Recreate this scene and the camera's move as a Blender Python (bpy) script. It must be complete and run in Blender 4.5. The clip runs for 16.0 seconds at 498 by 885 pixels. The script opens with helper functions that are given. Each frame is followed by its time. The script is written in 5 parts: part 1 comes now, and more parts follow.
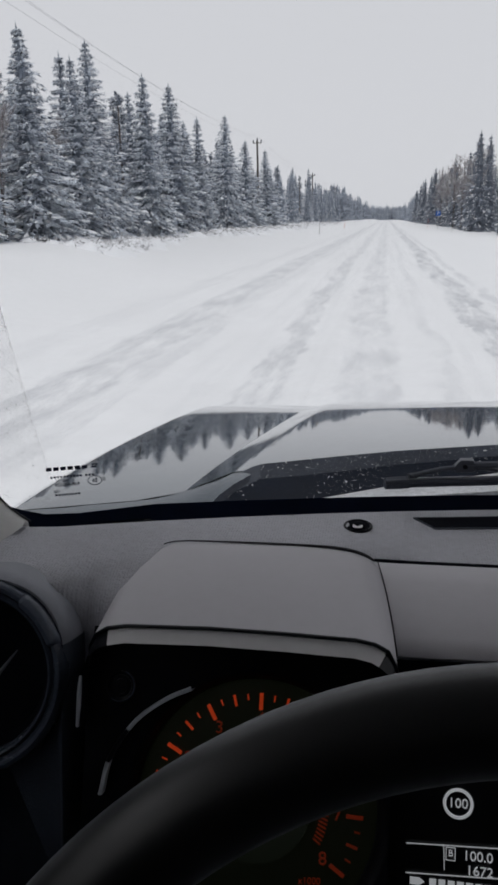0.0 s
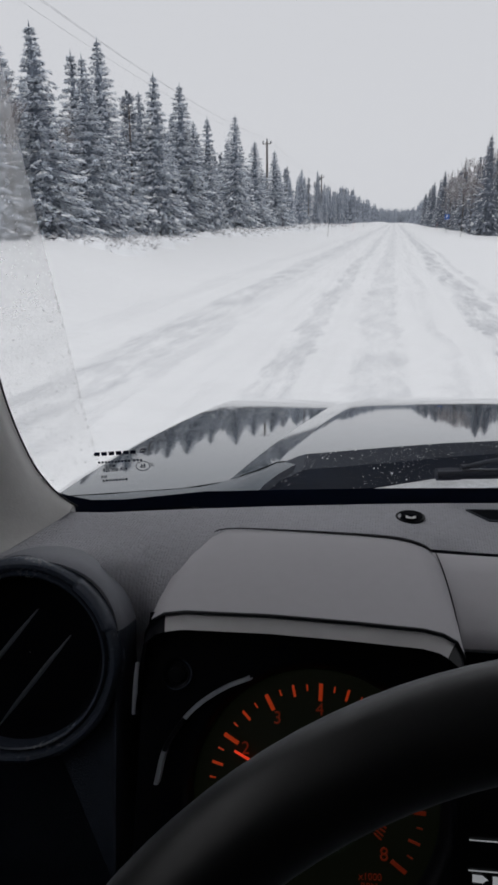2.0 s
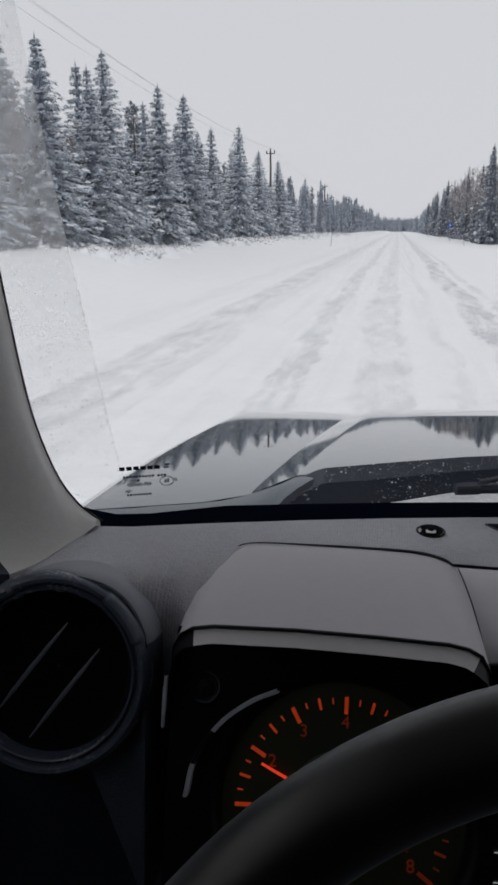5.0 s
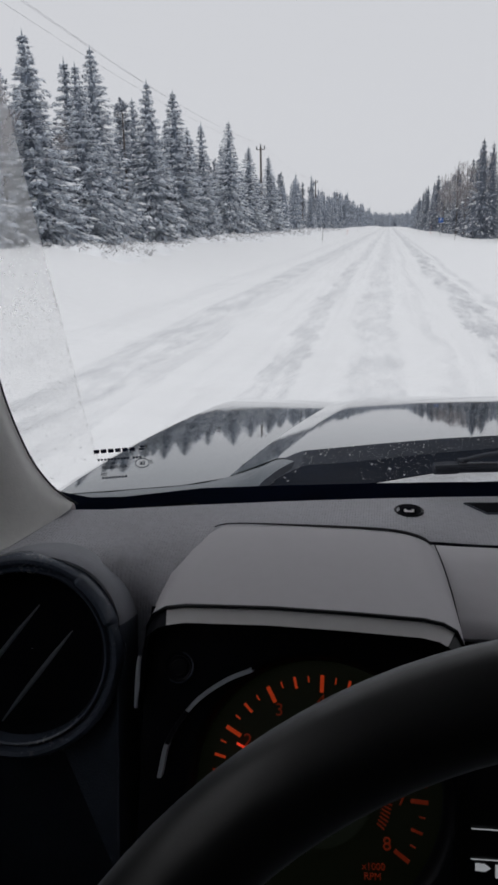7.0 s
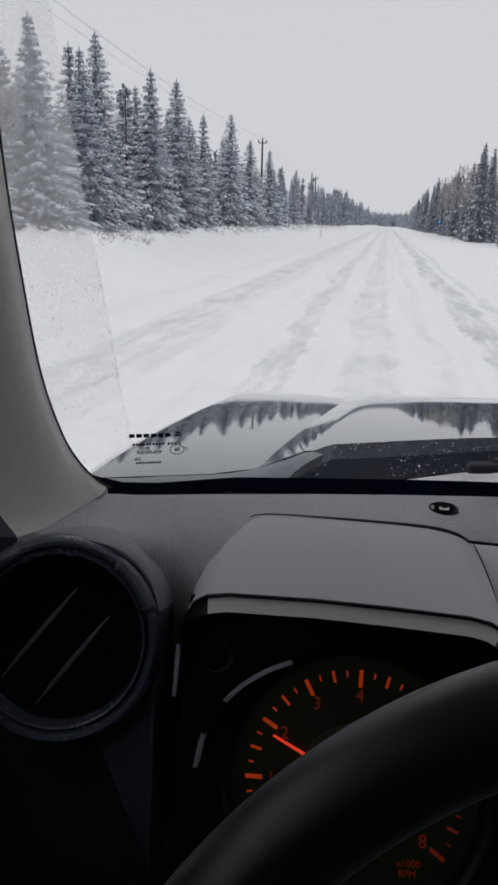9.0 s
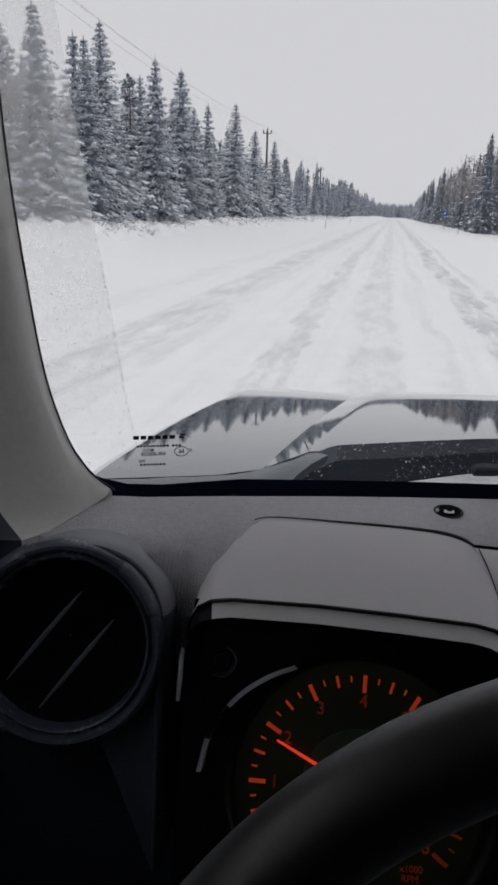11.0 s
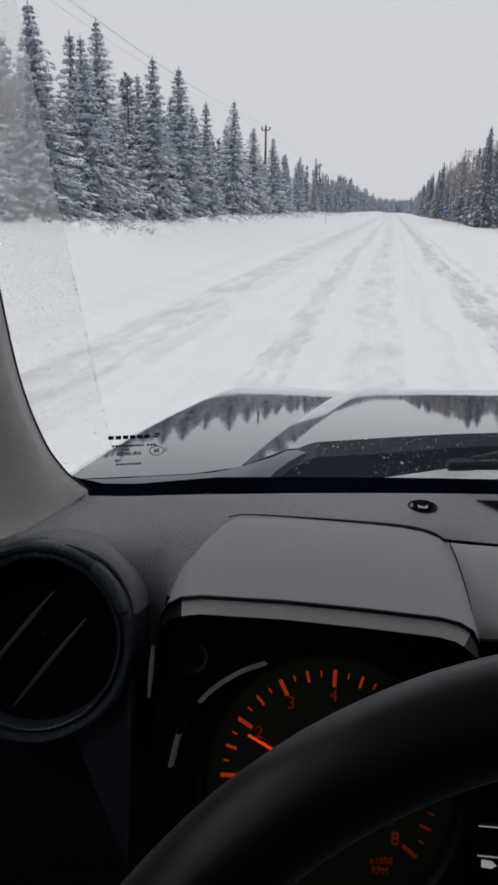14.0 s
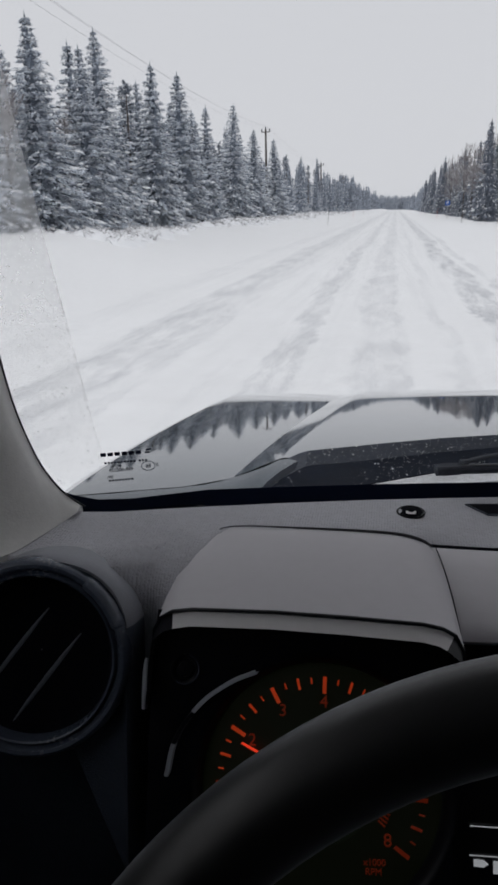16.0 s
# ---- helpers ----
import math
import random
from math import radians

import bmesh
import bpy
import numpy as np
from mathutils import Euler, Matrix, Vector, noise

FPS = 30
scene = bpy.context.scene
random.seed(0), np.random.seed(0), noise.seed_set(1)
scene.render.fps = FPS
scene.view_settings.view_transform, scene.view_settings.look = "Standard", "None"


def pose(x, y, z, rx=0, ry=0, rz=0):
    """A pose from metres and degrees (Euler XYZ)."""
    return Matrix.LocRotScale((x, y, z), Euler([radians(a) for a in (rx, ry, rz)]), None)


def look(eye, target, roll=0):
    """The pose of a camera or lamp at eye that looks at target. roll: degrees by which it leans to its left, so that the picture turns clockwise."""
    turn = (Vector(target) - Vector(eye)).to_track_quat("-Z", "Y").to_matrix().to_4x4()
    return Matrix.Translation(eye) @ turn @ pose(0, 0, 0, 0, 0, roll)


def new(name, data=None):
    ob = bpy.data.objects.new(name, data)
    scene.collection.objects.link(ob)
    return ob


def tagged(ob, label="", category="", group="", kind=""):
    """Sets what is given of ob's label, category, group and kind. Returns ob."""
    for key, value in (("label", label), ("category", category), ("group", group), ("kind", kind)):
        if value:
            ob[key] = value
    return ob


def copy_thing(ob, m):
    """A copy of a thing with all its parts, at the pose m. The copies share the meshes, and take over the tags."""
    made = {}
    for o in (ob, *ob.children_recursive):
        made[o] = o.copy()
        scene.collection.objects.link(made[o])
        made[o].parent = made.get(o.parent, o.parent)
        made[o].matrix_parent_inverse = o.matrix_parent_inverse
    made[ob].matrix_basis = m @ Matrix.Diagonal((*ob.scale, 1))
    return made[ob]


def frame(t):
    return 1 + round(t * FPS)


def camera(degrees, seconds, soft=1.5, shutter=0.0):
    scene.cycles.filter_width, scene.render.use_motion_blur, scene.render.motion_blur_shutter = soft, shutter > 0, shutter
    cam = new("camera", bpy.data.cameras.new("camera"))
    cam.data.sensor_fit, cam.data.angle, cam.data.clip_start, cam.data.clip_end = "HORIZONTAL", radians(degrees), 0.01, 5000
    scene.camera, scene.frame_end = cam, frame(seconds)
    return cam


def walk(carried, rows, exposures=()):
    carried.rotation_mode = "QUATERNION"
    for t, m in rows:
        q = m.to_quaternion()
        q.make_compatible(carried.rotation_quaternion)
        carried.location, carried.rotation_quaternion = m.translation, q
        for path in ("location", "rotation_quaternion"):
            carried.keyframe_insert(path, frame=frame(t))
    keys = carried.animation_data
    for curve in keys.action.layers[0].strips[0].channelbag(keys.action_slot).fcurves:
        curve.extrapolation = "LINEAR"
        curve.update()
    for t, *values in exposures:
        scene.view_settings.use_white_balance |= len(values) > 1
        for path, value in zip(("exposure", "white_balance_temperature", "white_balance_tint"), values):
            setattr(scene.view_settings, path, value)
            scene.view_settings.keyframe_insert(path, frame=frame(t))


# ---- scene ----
cam = camera(37.0, 16.0, soft=3.0)
PATH = [
    (0, 0.0797, 0.0065, 1.5160, 10.48, -16.53, -1.50),
    (0.5, 0.0388, 0.0045, 1.4882, 10.25, -16.28, -1.26),
    (1, 0.0215, 0.0049, 1.4888, 9.84, -16.00, -0.97),
    (1.5, 0.0134, 0.0029, 1.5071, 10.27, -16.34, -0.54),
    (2, 0.0218, 0.0081, 1.4962, 10.87, -16.46, -0.72),
    (2.5, 0.0597, 0.0040, 1.5110, 11.95, -16.28, -2.08),
    (3, 0.0043, -0.0014, 1.5127, 10.73, -16.18, -0.51),
    (5.5, 0.0011, -0.0067, 1.5041, 11.17, -15.79, -0.80),
    (6, 0.0319, -0.0043, 1.4985, 10.91, -15.77, -1.04),
    (6.5, 0.0175, -0.0011, 1.4982, 10.67, -16.23, -1.07),
    (7, 0.0214, -0.0002, 1.4871, 10.63, -16.08, -1.31),
    (7.5, 0.0216, -0.0026, 1.4909, 10.98, -16.18, -1.36),
    (8, -0.0428, 0.0051, 1.4942, 9.96, -16.51, 0.04),
    (8.5, -0.0634, 0.0002, 1.4972, 9.88, -16.51, 1.22),
    (9, -0.0364, -0.0026, 1.4799, 9.76, -16.55, 1.34),
    (11.5, -0.0410, 0.0039, 1.4954, 10.11, -17.44, 1.44),
    (12, -0.0474, 0.0023, 1.5007, 10.68, -17.66, 0.75),
    (12.5, -0.0546, -0.0045, 1.5089, 10.23, -17.94, 1.17),
    (13, -0.0538, -0.0080, 1.5102, 10.66, -17.78, 1.33),
    (13.5, -0.0266, -0.0082, 1.5074, 10.06, -17.36, 0.77),
    (14, -0.0036, 0.0028, 1.4948, 10.28, -17.40, 0.58),
    (14.5, 0.0060, -0.0023, 1.4947, 10.21, -17.34, 0.04),
    (15, -0.0028, 0.0004, 1.4978, 10.01, -17.41, -0.23),
    (15.5, 0.0091, -0.0011, 1.5082, 10.06, -17.35, -0.75),
    (16, 0.0246, -0.0061, 1.5120, 11.10, -17.23, -1.55),
]
CABIN = 0.5  # metres to one unit of the cabin, about the point (0, 0, 1.5)
walk(cam, [(t, pose(CABIN * x, CABIN * y, 1.5 + CABIN * (z - 1.5), 90 + pitch, 0, yaw) @ pose(0, 0, 0, 0, 0, roll)) for t, x, y, z, yaw, pitch, roll in PATH],
     exposures=[(0.0, 0.0, 6430, 10.5), (9.2, 0.0, 6430, 10.5), (11.3, 0.0, 6560, 11.5), (13.0, 0.0, 6540, 11), (14.0, 0.0, 6440, 10.5), (16.0, 0.0, 6430, 10.5)])

# ---- overcast daylight ----
SKY, SUN = 0.665, 0.8
world = bpy.data.worlds.new("overcast_sky")
scene.world = world
world.use_nodes = True
wn, wl = world.node_tree.nodes, world.node_tree.links
bg = wn["Background"]
sky = wn.new("ShaderNodeTexSky")
sky.sky_type, sky.sun_disc = "NISHITA", False
sky.sun_elevation, sky.sun_rotation = radians(56), radians(215)
grey = wn.new("ShaderNodeHueSaturation")
grey.inputs["Saturation"].default_value = 0.05
grey.inputs["Value"].default_value = 0.08
cloud = wn.new("ShaderNodeMixRGB")
cloud.inputs[0].default_value = 0.93
cloud.inputs[2].default_value = (SKY * 0.995, SKY, SKY * 1.042, 1)
wl.new(sky.outputs[0], grey.inputs["Color"])
wl.new(grey.outputs[0], cloud.inputs[1])
wl.new(cloud.outputs[0], bg.inputs[0])
bg.inputs[1].default_value = 1.0
sun = new("sun", bpy.data.lights.new("sun", "SUN"))
sun.data.energy, sun.data.angle, sun.data.color = SUN, radians(110), (1.0, 0.99, 0.97)
sun.matrix_world = look((0, 0, 50), (10, 14, 24))


# ---- materials ----
def material(name, base, rough=0.6, metal=0.0, vary=0.15, size=8.0, bump=0.0, bump_size=60.0, coat=0.0, emit=None, power=0.0, stretch=(1, 1, 1), spec=0.5):
    m = bpy.data.materials.new(name)
    m.use_nodes = True
    n, l = m.node_tree.nodes, m.node_tree.links
    p = n["Principled BSDF"]
    p.inputs["Roughness"].default_value, p.inputs["Metallic"].default_value = rough, metal
    p.inputs["Coat Weight"].default_value = coat
    p.inputs["Specular IOR Level"].default_value = spec
    p.inputs["Coat Roughness"].default_value = 0.03
    co, mp = n.new("ShaderNodeTexCoord"), n.new("ShaderNodeMapping")
    mp.inputs["Scale"].default_value = stretch
    l.new(co.outputs["Object"], mp.inputs[0])
    a, b = n.new("ShaderNodeTexNoise"), n.new("ShaderNodeTexNoise")
    a.inputs["Scale"].default_value, b.inputs["Scale"].default_value = size, size * 9
    a.inputs["Detail"].default_value = b.inputs["Detail"].default_value = 5
    mix = n.new("ShaderNodeMath")
    mix.operation = "ADD"
    l.new(mp.outputs[0], a.inputs["Vector"]), l.new(mp.outputs[0], b.inputs["Vector"])
    l.new(a.outputs[0], mix.inputs[0]), l.new(b.outputs[0], mix.inputs[1])
    ramp = n.new("ShaderNodeMapRange")
    ramp.inputs["From Min"].default_value, ramp.inputs["From Max"].default_value = 0.7, 1.3
    l.new(mix.outputs[0], ramp.inputs["Value"])
    c = n.new("ShaderNodeMixRGB")
    c.inputs[1].default_value = (*[v * (1 - vary) for v in base], 1)
    c.inputs[2].default_value = (*[min(1, v * (1 + vary)) for v in base], 1)
    l.new(ramp.outputs[0], c.inputs[0]), l.new(c.outputs[0], p.inputs["Base Color"])
    r = n.new("ShaderNodeMapRange")
    r.inputs["To Min"].default_value, r.inputs["To Max"].default_value = max(0.0, rough * 0.85), min(1, rough * 1.15)
    l.new(ramp.outputs[0], r.inputs["Value"]), l.new(r.outputs[0], p.inputs["Roughness"])
    if bump:
        t = n.new("ShaderNodeTexNoise")
        t.inputs["Scale"].default_value, t.inputs["Detail"].default_value = bump_size, 4
        l.new(mp.outputs[0], t.inputs["Vector"])
        u = n.new("ShaderNodeBump")
        u.inputs["Strength"].default_value, u.inputs["Distance"].default_value = bump, 0.002
        l.new(t.outputs[0], u.inputs["Height"]), l.new(u.outputs[0], p.inputs["Normal"])
    if emit:
        p.inputs["Emission Color"].default_value = (*emit, 1)
        p.inputs["Emission Strength"].default_value = power
    return m


def snowy(name, base, snow=(0.82, 0.83, 0.85), low=0.15, high=0.75, spot=1.6):
    """A dark surface that carries snow on what faces up."""
    m = material(name, base, 0.85, vary=0.35, size=1.2)
    n, l = m.node_tree.nodes, m.node_tree.links
    p = n["Principled BSDF"]
    geo, sep = n.new("ShaderNodeNewGeometry"), n.new("ShaderNodeSeparateXYZ")
    l.new(geo.outputs["Normal"], sep.inputs[0])
    co, t = n.new("ShaderNodeTexCoord"), n.new("ShaderNodeTexNoise")
    t.inputs["Scale"].default_value, t.inputs["Detail"].default_value = spot, 4
    l.new(co.outputs["Object"], t.inputs["Vector"])
    s = n.new("ShaderNodeMath")
    s.operation, s.inputs[1].default_value = "MULTIPLY_ADD", 1.6
    o = n.new("ShaderNodeMath")
    o.operation, o.inputs[1].default_value = "SUBTRACT", 0.8
    l.new(t.outputs[0], s.inputs[0]), l.new(sep.outputs[2], s.inputs[2]), l.new(s.outputs[0], o.inputs[0])
    r = n.new("ShaderNodeMapRange")
    r.inputs["From Min"].default_value, r.inputs["From Max"].default_value = low, high
    l.new(o.outputs[0], r.inputs["Value"])
    old = p.inputs["Base Color"].links[0].from_socket
    c = n.new("ShaderNodeMixRGB")
    c.inputs[2].default_value = (*snow, 1)
    l.new(r.outputs[0], c.inputs[0]), l.new(old, c.inputs[1]), l.new(c.outputs[0], p.inputs["Base Color"])
    return m


SNOW = material("snow", (0.83, 0.84, 0.86), 0.75, vary=0.04, size=0.6, bump=0.3, bump_size=14)
SLUSH = material("grey_thawing_snow", (0.62, 0.63, 0.65), 0.6, vary=0.22, size=14, bump=0.4, bump_size=90)
# Needles and their snow paled and blued: haze put into the colour
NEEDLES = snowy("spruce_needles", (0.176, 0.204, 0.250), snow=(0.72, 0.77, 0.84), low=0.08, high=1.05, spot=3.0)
MID_NEEDLES = snowy("haze_paled_spruce_needles", (0.176, 0.202, 0.246), snow=(0.64, 0.69, 0.77), low=0.05, high=1.1, spot=2.0)
# Darker needles with less snow, for the right of the road
DARKER_NEEDLES = snowy("darker_spruce_needles", (0.104, 0.120, 0.150), snow=(0.60, 0.65, 0.74), low=0.35, high=1.35, spot=2.0)
# Far needles paled a step more, distance haze painted into needles and snow
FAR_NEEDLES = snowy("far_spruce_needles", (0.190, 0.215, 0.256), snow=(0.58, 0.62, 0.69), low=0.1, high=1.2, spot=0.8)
# Palest needles: the haze at the road's end is painted in
HAZY_NEEDLES = snowy("haze_tinted_needles", (0.29, 0.32, 0.37), snow=(0.58, 0.62, 0.68), low=0.1, high=1.2, spot=0.8)
BARK = material("bark", (0.115, 0.105, 0.104), 0.9, vary=0.4, size=3, bump=0.6, bump_size=20, stretch=(1, 1, 0.2))
BRUSH = snowy("frosted_brush", (0.37, 0.36, 0.37), low=-0.35, high=0.6, spot=3.0)
PINE_BARK = material("pine_bark", (0.125, 0.104, 0.096), 0.9, vary=0.4, size=3, bump=0.6, bump_size=20, stretch=(1, 1, 0.2))
TWIGS = snowy("frosted_twigs", (0.20, 0.18, 0.185), low=-0.1, high=0.9)
POLE_WOOD = material("weathered_pole_wood", (0.10, 0.09, 0.085), 0.9, vary=0.3, size=4, stretch=(1, 1, 0.1))
WIRE = material("grey_wire", (0.45, 0.45, 0.47), 0.5, metal=0.6)
STEEL = material("galvanised_steel", (0.45, 0.46, 0.47), 0.45, metal=0.9)
SIGN_BLUE = material("sign_blue", (0.02, 0.11, 0.42), 0.4)
WHITE = material("white_paint", (0.8, 0.8, 0.8), 0.5, vary=0.05)
MARKER_RED = material("marker_red", (0.55, 0.12, 0.08), 0.5)

PAINT = material("silver_grey_paint", (0.116, 0.134, 0.152), 0.05, metal=0.9, vary=0.05, size=20, coat=0.75)
BLACK_PLASTIC = material("black_cowl_plastic", (0.011, 0.015, 0.026), 0.6, vary=0.3, size=20, bump=0.2, bump_size=400, spec=0.12)
# Paler than the lower cowl, for its upper ridge and end facets
SLATE = material("slate_grey_plastic", (0.060, 0.070, 0.094), 0.6, vary=0.3, size=25, bump=0.2, bump_size=400)
# Black wiper parts lightened: their bluish-grey highlights are put into the colour
WIPER_GREY = material("highlight_grey_wiper", (0.085, 0.095, 0.118), 0.45, vary=0.2, size=40)
BLADE_STEEL = material("blade_steel", (0.30, 0.31, 0.33), 0.4, metal=0.7)
RUBBER = material("black_rubber", (0.007, 0.0078, 0.012), 0.55, vary=0.2, size=30)
DASH = material("grained_grey_dash_plastic", (0.475, 0.475, 0.515), 0.6, vary=0.10, size=14, bump=0.6, bump_size=300)


def ribbed(m, scale, depth):
    """Adds fine ribs across x to the relief of a material."""
    n, l = m.node_tree.nodes, m.node_tree.links
    low = [q for q in n if q.type == "BUMP"][0]
    co, w, u = n.new("ShaderNodeTexCoord"), n.new("ShaderNodeTexWave"), n.new("ShaderNodeBump")
    w.inputs["Scale"].default_value, w.inputs["Distortion"].default_value = scale, 0.4
    u.inputs["Strength"].default_value, u.inputs["Distance"].default_value = depth, 0.001
    l.new(co.outputs["Object"], w.inputs["Vector"]), l.new(w.outputs["Fac"], u.inputs["Height"])
    l.new(low.outputs[0], u.inputs["Normal"]), l.new(u.outputs[0], n["Principled BSDF"].inputs["Normal"])


ribbed(DASH, 98, 0.25)
COLLAR = material("charcoal_grey_collar", (0.235, 0.243, 0.272), 0.55, vary=0.08, size=14, bump=0.2, bump_size=480)
FLAP = material("satin_flap_edge", (0.125, 0.138, 0.160), 0.38, vary=0.1, size=25)
PAD = material("smooth_grey_dash_plastic", (0.50, 0.486, 0.510), 0.55, vary=0.03, size=9, bump=0.08, bump_size=700)
LIP = material("satin_grey_trim", (0.62, 0.61, 0.615), 0.40, vary=0.04)
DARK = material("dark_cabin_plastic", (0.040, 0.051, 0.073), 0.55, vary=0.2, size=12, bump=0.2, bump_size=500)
GLOSS = material("satin_black_plastic", (0.004, 0.0046, 0.0075), 0.4, vary=0.2, spec=0.18)
# Near-black without gloss: the darkness inside openings is put into the colour
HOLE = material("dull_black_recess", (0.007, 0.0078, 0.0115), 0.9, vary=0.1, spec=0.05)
# For the gap behind the pod and the shade line beside it
SEAM_SHADE = material("dark_gap_and_shade", (0.05, 0.05, 0.056), 0.8, vary=0.1, spec=0.1)
VENT_GREY = material("charcoal_vent_plastic", (0.068, 0.082, 0.110), 0.25, vary=0.12, size=25, bump=0.1, bump_size=700)
TRIM = material("pale_grey_pillar_trim", (0.70, 0.69, 0.67), 0.7, vary=0.05, size=12, bump=0.1, bump_size=350)
LEATHER = material("black_wheel_leather", (0.0018, 0.0019, 0.0026), 0.42, vary=0.15, size=20, bump=0.02, bump_size=380, spec=0.50)
LEATHER.node_tree.nodes["Principled BSDF"].inputs["Sheen Weight"].default_value = 0.24
LEATHER.node_tree.nodes["Principled BSDF"].inputs["Sheen Roughness"].default_value = 0.38
LEATHER.node_tree.nodes["Principled BSDF"].inputs["Sheen Tint"].default_value = (0.86, 0.92, 1.0, 1)
SILVER = material("satin_silver_trim", (0.50, 0.53, 0.58), 0.35, metal=0.35, vary=0.08)
DIAL = material("dark_olive_dial", (0.005, 0.006, 0.004), 0.5, vary=0.2, emit=(0.30, 0.42, 0.10), power=0.0022)
ORANGE = material("lit_orange_marking", (0.5, 0.06, 0.02), 0.5, emit=(1.0, 0.085, 0.012), power=0.17)
NUMERAL = material("dim_orange_numeral", (0.35, 0.04, 0.015), 0.5, emit=(1.0, 0.085, 0.012), power=0.03)
DIAL_DISC = material("dark_green_dial_disc", (0.012, 0.015, 0.010), 0.5, vary=0.1, emit=(0.30, 0.40, 0.24), power=0.0055)
RED = material("lit_red_needle", (0.5, 0.03, 0.02), 0.5, emit=(1.0, 0.06, 0.02), power=0.55)
SCREEN = material("display_black", (0.006, 0.006, 0.008), 0.3)
LIT = material("lit_white_marking", (0.5, 0.5, 0.5), 0.5, emit=(0.8, 0.83, 0.86), power=0.27)
PRINT = material("black_glass_print", (0.005, 0.010, 0.028), 0.6, spec=0.1)
CLOTH = material("grey_headliner", (0.68, 0.67, 0.66), 0.9, vary=0.05, size=30, bump=0.3, bump_size=500)


def glass_material():
    m = bpy.data.materials.new("clear_windscreen")
    m.use_nodes = True
    n, l = m.node_tree.nodes, m.node_tree.links
    n.remove(n["Principled BSDF"])
    clear, gloss, fac, mix = n.new("ShaderNodeBsdfTransparent"), n.new("ShaderNodeBsdfGlossy"), n.new("ShaderNodeFresnel"), n.new("ShaderNodeMixShader")
    clear.inputs[0].default_value = (0.985, 0.99, 0.99, 1)
    gloss.inputs["Roughness"].default_value = 0.0
    fac.inputs[0].default_value = 1.12
    l.new(fac.outputs[0], mix.inputs[0]), l.new(clear.outputs[0], mix.inputs[1]), l.new(gloss.outputs[0], mix.inputs[2])
    l.new(mix.outputs[0], n["Material Output"].inputs[0])
    return m


def grime_material():
    """Dried salt film on glass: mostly clear, with a pale spotted haze."""
    m = bpy.data.materials.new("salt_film")
    m.use_nodes = True
    n, l = m.node_tree.nodes, m.node_tree.links
    n.remove(n["Principled BSDF"])
    clear, dust, mix = n.new("ShaderNodeBsdfTransparent"), n.new("ShaderNodeBsdfTranslucent"), n.new("ShaderNodeMixShader")
    dust.inputs[0].default_value = (0.96, 0.96, 0.96, 1)
    co, a, b = n.new("ShaderNodeTexCoord"), n.new("ShaderNodeTexNoise"), n.new("ShaderNodeTexNoise")
    a.inputs["Scale"].default_value, b.inputs["Scale"].default_value = 9, 110
    l.new(co.outputs["Object"], a.inputs["Vector"]), l.new(co.outputs["Object"], b.inputs["Vector"])
    s = n.new("ShaderNodeMath")
    s.operation = "MULTIPLY"
    l.new(a.outputs[0], s.inputs[0]), l.new(b.outputs[0], s.inputs[1])
    r = n.new("ShaderNodeMapRange")
    r.inputs["From Min"].default_value, r.inputs["From Max"].default_value = 0.1, 0.5
    r.inputs["To Min"].default_value, r.inputs["To Max"].default_value = 0.24, 0.33
    l.new(s.outputs[0], r.inputs["Value"])
    sep, fade, thin = n.new("ShaderNodeSeparateXYZ"), n.new("ShaderNodeMapRange"), n.new("ShaderNodeMath")
    fade.inputs["From Min"].default_value, fade.inputs["From Max"].default_value = 1.15, 1.42
    thin.operation = "MULTIPLY"
    l.new(co.outputs["Object"], sep.inputs[0]), l.new(sep.outputs[2], fade.inputs["Value"])
    l.new(r.outputs[0], thin.inputs[0]), l.new(fade.outputs[0], thin.inputs[1])
    dirt, spots, more, tone = n.new("ShaderNodeTexNoise"), n.new("ShaderNodeMapRange"), n.new("ShaderNodeMath"), n.new("ShaderNodeMixRGB")
    dirt.inputs["Scale"].default_value, dirt.inputs["Detail"].default_value = 330, 2
    spots.inputs["From Min"].default_value, spots.inputs["From Max"].default_value = 0.64, 0.74
    spots.inputs["To Max"].default_value = 0.34
    more.operation = "ADD"
    tone.inputs[1].default_value, tone.inputs[2].default_value = (0.96, 0.96, 0.96, 1), (0.25, 0.25, 0.26, 1)
    l.new(co.outputs["Object"], dirt.inputs["Vector"]), l.new(dirt.outputs[0], spots.inputs["Value"])
    l.new(thin.outputs[0], more.inputs[0]), l.new(spots.outputs[0], more.inputs[1]), l.new(more.outputs[0], mix.inputs[0])
    l.new(spots.outputs[0], tone.inputs[0]), l.new(tone.outputs[0], dust.inputs[0])
    l.new(clear.outputs[0], mix.inputs[1]), l.new(dust.outputs[0], mix.inputs[2])
    l.new(mix.outputs[0], n["Material Output"].inputs[0])
    return m


GLASS, GRIME = glass_material(), grime_material()


